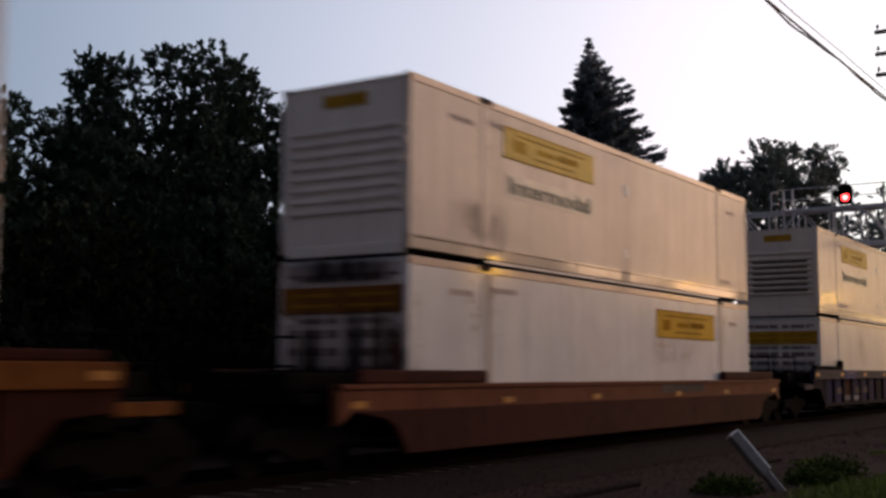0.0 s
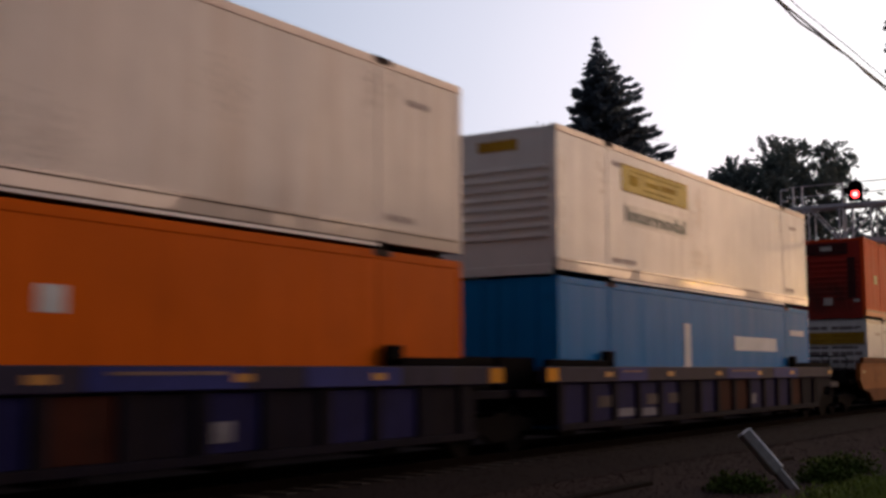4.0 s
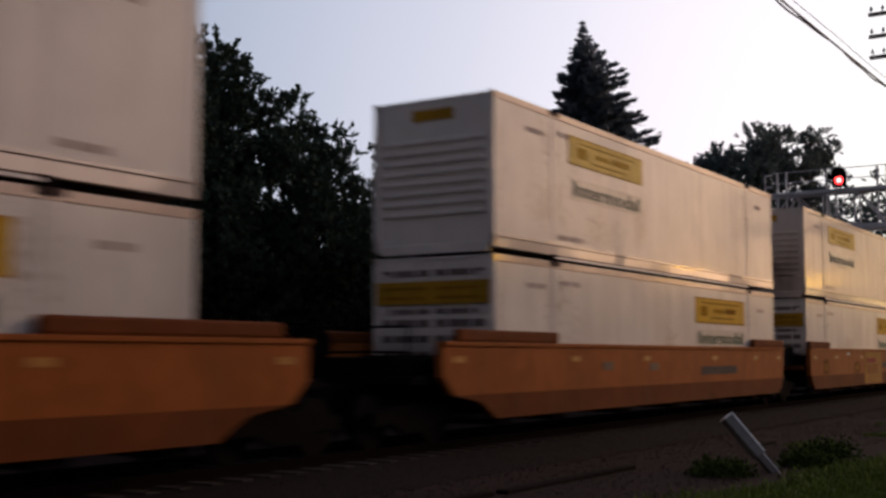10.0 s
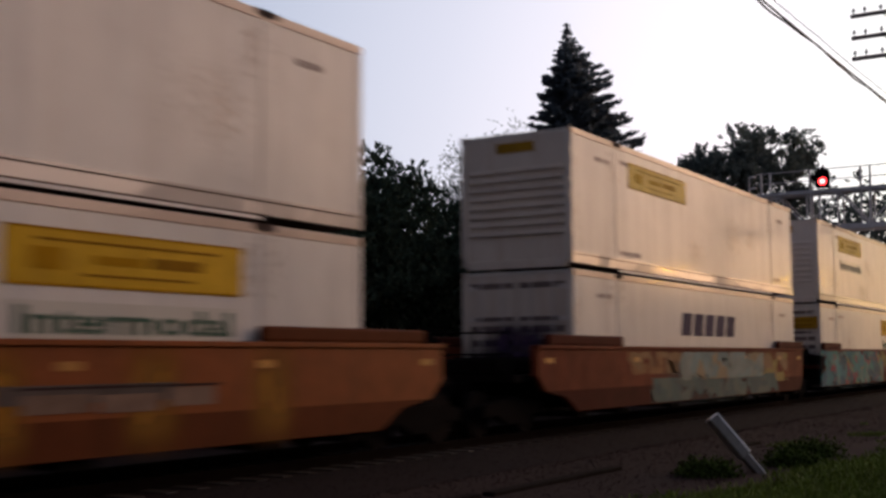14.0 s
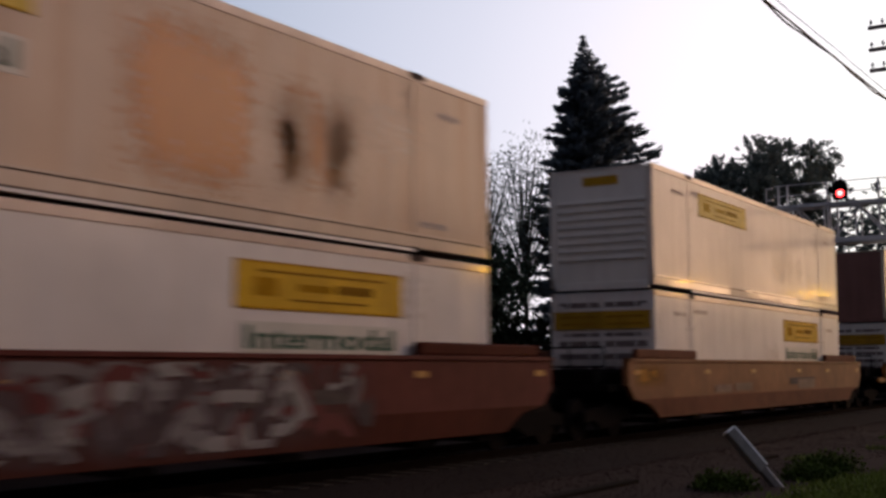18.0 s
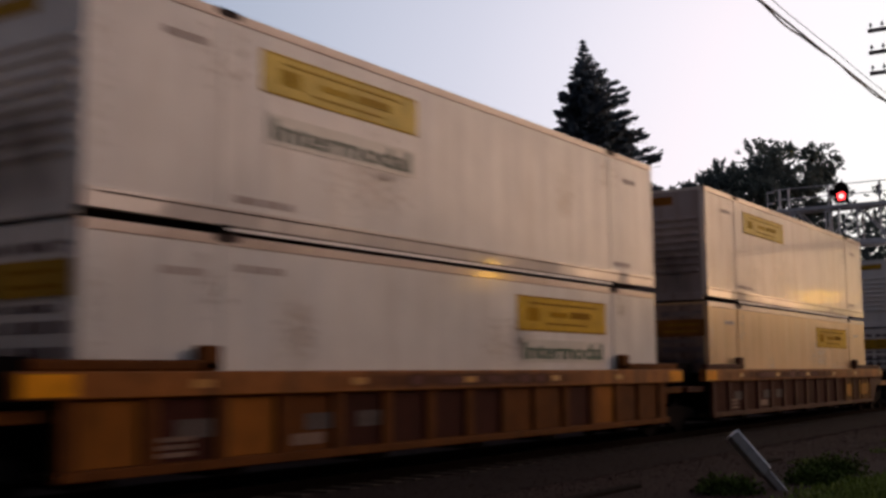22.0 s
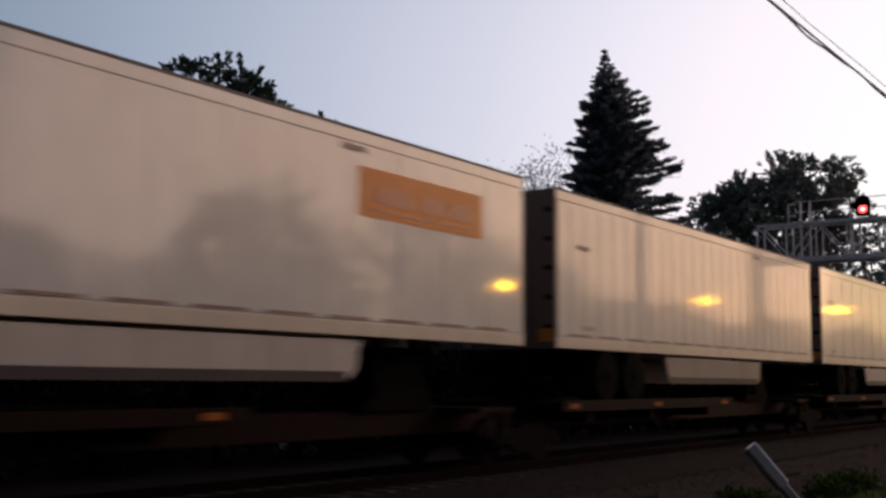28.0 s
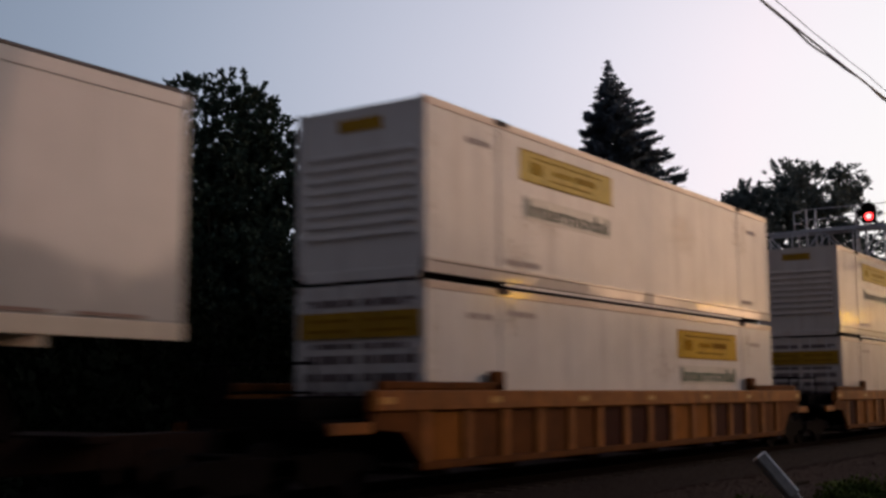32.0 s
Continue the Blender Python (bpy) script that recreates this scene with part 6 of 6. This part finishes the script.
def signal_bridge():
    X = 56.0
    b = thing("signal_bridge", pose(X, 0, 0), "grey steel lattice signal bridge with a walkway over the tracks", "signal bridge")
    y0, y1, z0, z1 = 1.5, 16.7, 7.65, 9.35
    far = 18.6
    for x in (-0.55, 0.55):
        part("lower_chord", shared(("lower_chord", x), lambda: boxes((x - 0.09, x + 0.09, y0, far, z0 - 0.1, z0 + 0.1)), GALV), None, b)
        part("upper_chord", shared(("upper_chord", x), lambda: boxes((x - 0.06, x + 0.06, y0, far, z1 - 0.06, z1 + 0.06)), GALV), None, b)
        n = 12
        for i in range(n):
            a, c = y0 + (far - y0) * i / n, y0 + (far - y0) * (i + 1) / n
            part("truss_upright", rods([((x, c, z0), (x, c, z1), 0.045)], 6), GALV, b)
            d = ((x, a, z0), (x, c, z1), 0.04) if i % 2 else ((x, a, z1), (x, c, z0), 0.04)
            part("truss_diagonal", rods([d], 6), GALV, b)
    part("walkway", boxes((-0.6, 0.6, y0, y1, z1 + 0.06, z1 + 0.10), (-0.6, 0.6, y0, y1 + 0.9, z0 - 0.16, z0 - 0.101)), GALV, b)
    for i in range(7):
        for dx, dy in ((-0.55, 0.0), (-0.52, 0.42)):
            y = y1 - 0.25 - 2.3 * i - dy
            part("railing_post", rods([((dx, y, z0), (dx, y, z1 + 1.05), 0.05)], 6), POSTGREY, b)
    part("railing", rods([((-0.55, y0, z1 + z), (-0.55, y1, z1 + z), 0.022) for z in (0.55, 1.05)], 6), GALV, b)
    part("end_cage", rods([((-0.55, y1 + 0.35, z1), (-0.55, y1 + 0.35, z1 + 0.95), 0.03), ((-0.55, y1, z1 + 0.95), (-0.55, y1 + 0.35, z1 + 0.95), 0.045), ((-0.55, y1, z1 + 0.4), (-0.55, y1 + 0.35, z1 + 0.4), 0.045)], 6), POSTGREY, b)
    for x in (-0.55, 0.55):
        part("leg", boxes((x - 0.14, x + 0.14, 1.5, 1.8, -0.2, z1)), GALV, b)
    s = thing("railway_signal", pose(X - 0.75, 13.52, 9.8), "black railway signal head with a glowing red lamp", "railway signal")
    bm = bmesh.new()
    rod(bm, (0.0, 0, 0.32), (0.06, 0, 0.32), 0.34, sides=24)
    box(bm, 0.0, 0.06, -0.33, 0.33, -0.32, 0.32, bevel=0.02)
    part("back_plate", bm, STEEL, s)
    part("side_shield", rods([((0.05, 0.42, 0.22), (0.35, 0.42, 0.22), 0.16)], 14), STEEL, s)
    part("housing", boxes((0.06, 0.36, -0.2, 0.2, -0.25, 0.6), bevel=0.03), STEEL, s)
    part("mast", rods([((0.2, 0, -0.5), (0.2, 0, 0.8), 0.05)], 8), GALV, s)
    # lamp's bloom drawn as a wide red disc with an overexposed white middle
    part("red_lamp", rods([((-0.02, 0, 0), (0.01, 0, 0), 0.19)], 20), mat("signal_red", (0.6, 0.02, 0.02), 0.3, emit=(1.0, 0.03, 0.035), power=5.0), s, "glowing red lens, widened to its bloom")
    part("lamp_core", rods([((-0.03, 0, 0), (-0.021, 0, 0), 0.11)], 16), mat("signal_core", (0.8, 0.4, 0.4), 0.3, emit=(1.0, 0.55, 0.52), power=2.2), s, "overexposed white middle of the lens")
    part("lamp_hood", rods([((-0.2, 0, 0.19), (0.0, 0, 0.19), 0.06)], 8), STEEL, s)


signal_bridge()


# ---------------------------------------------------------------- pole line
def utility_pole(x, y):
    p = thing("utility_pole", pose(x, y, 0), "tall wooden utility pole with three crossarms of insulators", "utility pole", "pole line")
    part("pole", rods([((0, 0, -0.3), (0, 0, 11.6), 0.15)], 12), WOODPOLE, p)
    for z in (11.02, 10.40, 9.82):
        arm = part("crossarm", boxes((-0.16, -0.06, -1.3, 1.3, z - 0.05, z + 0.05), bevel=0.012), WOODPOLE, p)
        for yy in (-1.22, -0.92, -0.5, 0.5, 0.92, 1.22):
            part("insulator", insulator(yy, z + 0.06), PORCELAIN, arm)
        part("brace", rods([((-0.11, -0.45, z - 0.05), (-0.05, 0, z - 0.42), 0.015), ((-0.11, 0.45, z - 0.05), (-0.05, 0, z - 0.42), 0.015)], 5), GALV, p)
    return p


def insulator(y, z):
    bm = bmesh.new()
    rod(bm, (-0.11, y, z), (-0.11, y, z + 0.07), 0.012, sides=6)
    rod(bm, (-0.11, y, z + 0.07), (-0.11, y, z + 0.12), 0.05, 0.035, 8)
    rod(bm, (-0.11, y, z + 0.12), (-0.11, y, z + 0.17), 0.028, 0.02, 8)
    return bm


utility_pole(32.9, 5.8)
utility_pole(-9.0, 5.8)


def cable(name, pts, r, label):
    cu = bpy.data.curves.new(name, "CURVE")
    cu.dimensions, cu.bevel_depth, cu.bevel_resolution = "3D", r, 1
    sp = cu.splines.new("POLY")
    sp.points.add(len(pts) - 1)
    for q, p in zip(sp.points, pts):
        q.co = (*p, 1)
    cu.materials.append(CABLE)
    ob = new(name, cu)
    return tagged(ob, label, "cable", "overhead cables")


for dy, dz, r, sway in ((0.0, -0.03, 0.020, 0.0), (0.02, -0.05, 0.019, 0.038), (-0.03, 0.13, 0.008, 0.01)):
    pts = []
    for i in range(160):
        x = -9.0 + 41.9 * i / 159
        u = (x + 9.0) / 41.9
        z = 8.13 - 4 * 0.22 * u * (1 - u) + dz + sway * (0.65 * math.sin(x * 1.13 + 0.4) + 0.35 * math.sin(x * 2.7))
        pts.append((x, 5.8 + dy + 0.5 * sway * math.cos(x * 0.9), z))
    cable("cable", pts, r, "black overhead cable strung between wooden poles")


# ---------------------------------------------------------------- leaning post, weeds, grass, stones
def leaning_post():
    p = thing("marker_post", pose(17.075, 5.12, 0), "short white-painted marker post leaning over beside the track", "post")
    foot, head = Vector((0, 0, -0.1)), Vector((-0.25, 0.72, 0.83))
    d = (head - foot).normalized()
    bm = bmesh.new()
    u = Vector((0.545, -0.839, 0.0))
    u = (u - d * u.dot(d)).normalized()
    spin = Matrix.Rotation(radians(16), 3, d)
    u = spin @ u
    v = d.cross(u)
    turn = Matrix((u, v, d)).transposed().to_4x4()
    long = (head - foot).length
    # light is in the colours: shaded shaft, pale lit edge and end face
    for name, a, b, wide, deep, m, lab in (("shaft", 0.40, 1.0, 0.16, 0.15, mat("post_white_shaded", (0.20, 0.185, 0.175), 0.5, vary=0.35, grain=9, streak=0.4), ""),
                                           ("foot_section", 0.0, 0.42, 0.11, 0.10, mat("post_foot_dark", (0.16, 0.14, 0.13), 0.7, vary=0.4, grain=9), "darker narrower foot"),
                                           ("edge_strip", 0.0, 0.42, 0.016, 0.11, mat("post_lit_edge", (0.85, 0.82, 0.82), 0.3, metal=0.5, vary=0.2), "pale edge painted as lit"),
                                           ("edge_strip", 0.41, 1.003, 0.032, 0.155, mat("post_lit_edge", (0.85, 0.82, 0.82)), "pale edge painted as lit"),
                                           ("cap", 0.985, 1.012, 0.165, 0.155, mat("post_lit_edge", (0.85, 0.82, 0.82)), "pale end face painted as lit")):
        bm = bmesh.new()
        mid = foot + (head - foot) * (a + b) / 2 + (u * (0.052 if a else 0.027) if name == "edge_strip" else u * -0.033) - d * 0.03
        bmesh.ops.create_cube(bm, size=1.0, matrix=Matrix.Translation(mid) @ turn @ Matrix.Diagonal((wide, deep, long * (b - a), 1)))
        bmesh.ops.bevel(bm, geom=list(bm.edges), offset=min(wide, deep) * 0.12, segments=2, affect="EDGES", profile=0.5)
        part(name, bm, m, p, lab)


leaning_post()


def half_buried_timber(x0, x1, y, wide):
    bm = bmesh.new()
    box(bm, x0, x1, y - wide / 2, y + wide / 2, -0.05, 0.055, bevel=0.015)
    t = new("half_buried_timber", mesh_of("half_buried_timber", bm, mat("timber_rotten", (0.016, 0.011, 0.010), 0.95, spec=0.05, vary=0.4, grain=20, bump=0.4)))
    tagged(t, "old dark timber lying half buried in the gravel", "timber", "old timbers")


for x0, x1, y, wide in ((9.0, 12.4, 7.28, 0.16), (12.6, 16.5, 7.22, 0.18), (21.2, 22.6, 6.95, 0.16)):
    half_buried_timber(x0, x1, y, wide)


def blades(name, spots, height, rng, material, label, category, kind="stuff"):
    n = len(spots)
    a = rng.uniform(0, 6.283, n)
    h = height * rng.uniform(0.5, 1.3, n)
    w = 0.014 + 0.014 * rng.random(n)
    lean = rng.normal(size=(n, 2)) * 0.35 * h[:, None]
    base = np.column_stack([spots[:, 0], spots[:, 1], np.full(n, -0.02)])
    sd = np.column_stack([np.cos(a) * w, np.sin(a) * w, np.zeros(n)])
    tip = base + np.column_stack([lean, h])
    v = np.stack([base - sd, base + sd, tip], 1).reshape(-1, 3)
    me = bpy.data.meshes.new(name)
    me.from_pydata(v.tolist(), [], (np.arange(n)[:, None] * 3 + np.array([0, 1, 2])).tolist())
    me.materials.append(material)
    return tagged(new(name, me), label, category, kind=kind)


rng = np.random.default_rng(5)
N_BLADES = 190000
gx, gy = rng.uniform(10, 36, N_BLADES), rng.uniform(0.5, 6.6, N_BLADES)
edge = 4.5 + 0.3 * np.sin(gx * 0.8) + np.minimum(1.1, 0.45 * np.maximum(0, 16 - gx)) + rng.normal(size=N_BLADES) * 0.22
tuft = (np.sin(gx * 1.7 + 1.0) + np.sin(gy * 3.1 + gx * 0.6) > 1.35) & (gx > 19)
keep = np.where(gy < edge, rng.random(N_BLADES) < np.clip(0.35 + (edge - gy) * 0.8, 0, 1), tuft & (rng.random(N_BLADES) < 0.25))
blades("grass", np.column_stack([gx[keep], gy[keep]]), 0.085, rng, GRASS, "short dark green grass beside the track", "grass")


def weed(x, y, r, h, seed):
    rg = np.random.default_rng(seed)
    w = thing("weed_clump", pose(x, y, 0), "dark green weed clump growing by the leaning post", "weeds", "weeds by the post")
    n = 1300
    p = rg.normal(size=(n, 3))
    p /= np.linalg.norm(p, axis=1)[:, None]
    p *= rg.uniform(0.1, 1, (n, 1)) ** 0.5
    p = p * np.array([r, r, h]) * (0.75 + 0.4 * rg.random((n, 1)))
    p[:, 2] = np.abs(p[:, 2])
    part("leaves", leaves_mesh("weed_leaves", p, 0.06, rg, mat("weed_leaf", (0.055, 0.085, 0.016), 0.9, spec=0.1, vary=0.3, spread=0.5)), None, w)
    for q in p[:12]:
        part("stem", rods([((0, 0, 0), tuple(q), 0.006)], 4), BARK, w)


weed(16.3, 5.75, 0.5, 0.27, 1)
weed(18.3, 5.1, 0.45, 0.30, 2)
weed(20.1, 5.25, 0.6, 0.34, 3)


def stones(name, n, x0, x1, y0, y1, zfun, rng, material, label):
    """Loose stones: squashed octahedra, all one mesh."""
    o = np.array([(1, 0, 0), (-1, 0, 0), (0, 1, 0), (0, -1, 0), (0, 0, 1), (0, 0, -1)], float)
    f = np.array([(0, 2, 4), (2, 1, 4), (1, 3, 4), (3, 0, 4), (2, 0, 5), (1, 2, 5), (3, 1, 5), (0, 3, 5)])
    x, y = rng.uniform(x0, x1, n), rng.uniform(y0, y1, n)
    z = np.array([zfun(b) for b in y])
    sz = rng.uniform(0.008, 0.026, n)
    v = o[None] * np.array([1, 1, 0.35]) * (sz[:, None, None] * rng.uniform(0.6, 1.3, (n, 6, 1))) + np.column_stack([x, y, z])[:, None]
    me = bpy.data.meshes.new(name)
    me.from_pydata(v.reshape(-1, 3).tolist(), [], (f[None] + 6 * np.arange(n)[:, None, None]).reshape(-1, 3).tolist())
    me.materials.append(material)
    return tagged(new(name, me), label, "gravel", kind="stuff")


def bed_height(y):
    d = abs(y - TRACK_Y)
    return 0.10 if d < 1.75 else max(0.01, 0.10 - (d - 1.75) * 0.077)


stones("ballast", 16000, 6, 45, 8.3, 12.9, bed_height, rng, BALLAST, "loose dark ballast stones along the rails")
stones("gravel", 9000, 6, 40, 5.2, 8.6, lambda y: 0.008, rng, mat("gravel_stone", (0.032, 0.020, 0.019), 0.95, spec=0.1, vary=0.2, spread=0.18), "loose dark gravel between grass and track")


# ---------------------------------------------------------------- across the road: street lamps and trees that the paint mirrors, and added trees that block light
SODIUM = mat("sodium_lamp", (0.9, 0.6, 0.2), 0.4, emit=(1.0, 0.48, 0.012), power=400.0)


def street_lamp(x, y, h=8.0):
    p = thing("street_lamp", pose(x, y, 0), "street lamp with a glowing orange head on a steel pole", "street lamp", "street lamps")
    part("pole", rods([((0, -1.4, 0), (0, -1.4, h + 0.2), 0.07)], 10), GALV, p)
    part("arm", rods([((0, -1.4, h + 0.2), (0, 0, h + 0.15), 0.04)], 8), GALV, p)
    part("head", boxes((-0.16, 0.16, -0.3, 0.35, h + 0.06, h + 0.2), bevel=0.04), GALV, p)
    part("globe", boxes((-0.15, 0.15, -0.2, 0.3, h - 0.12, h + 0.058), bevel=0.06), SODIUM, p, "glowing amber globe")


for lx, ly in ((64.8, -18.0), (84.0, -11.8), (100.2, -6.5)):
    street_lamp(lx, ly)

STREET = "leafy tree out of view across the road"
# the seven trees up to x = 14 are added, unseen, to block light
for i, (xx, yy, hh, rr) in enumerate(((-60, -24, 17, 7), (-46, -18, 17, 7), (-33, -16, 17, 7), (-20, -14, 17, 7), (-8, -13, 17, 7), (4, -13, 16, 6), (14, -13.5, 12, 5), (25, -15, 6.2, 4.2),
                                      (37.5, -14.5, 9.6, 4.3), (44, -28, 7.8, 5.7), (69.5, -28, 14.2, 5.6), (78.6, -28, 13.6, 5.6), (91, -28, 12.0, 4), (105, -28, 9.4, 5.7), (119, -28, 9.4, 5.7), (140, -26, 9, 6), (165, -22, 9, 6))):
    broad_tree(xx, yy, hh, rr, 200 + i, STREET, leaves=9000, clumps=110, leaf=0.50, low=0.02, group="street trees")
# bushes added to keep the low gaps behind the train dark
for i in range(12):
    broad_tree(4 + 2.6 * i, 20.6 + 0.6 * math.sin(i * 2.3), 4.3 + 0.5 * math.sin(i * 1.7), 2.0, 340 + i, "tall bush added behind the railway, near-black to darken the gaps", leaves=6000, clumps=70, leaf=0.26, low=0.0, group="thicket", material=LEAF_SHADED)
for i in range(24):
    broad_tree(2 + 3.2 * i, 17.6 + 0.5 * math.sin(i * 1.9), 2.6 + 0.5 * math.sin(i * 2.7), 1.9, 300 + i, "low bush added behind the railway, near-black to darken the gaps", leaves=4500, clumps=60, leaf=0.26, low=0.0, group="thicket", material=LEAF_SHADED)


# ---------------------------------------------------------------- the moving train
def motions():
    times = [0.0, 4.0, 8.0, 12.0, 16.0, 20.0, 24.0, 28.0, 32.0]
    for ob, s, z in RIDERS:
        walk(ob, [(t, pose(s - gone(t), TRACK_Y, RAIL_TOP + z)) for t in times])


motions()
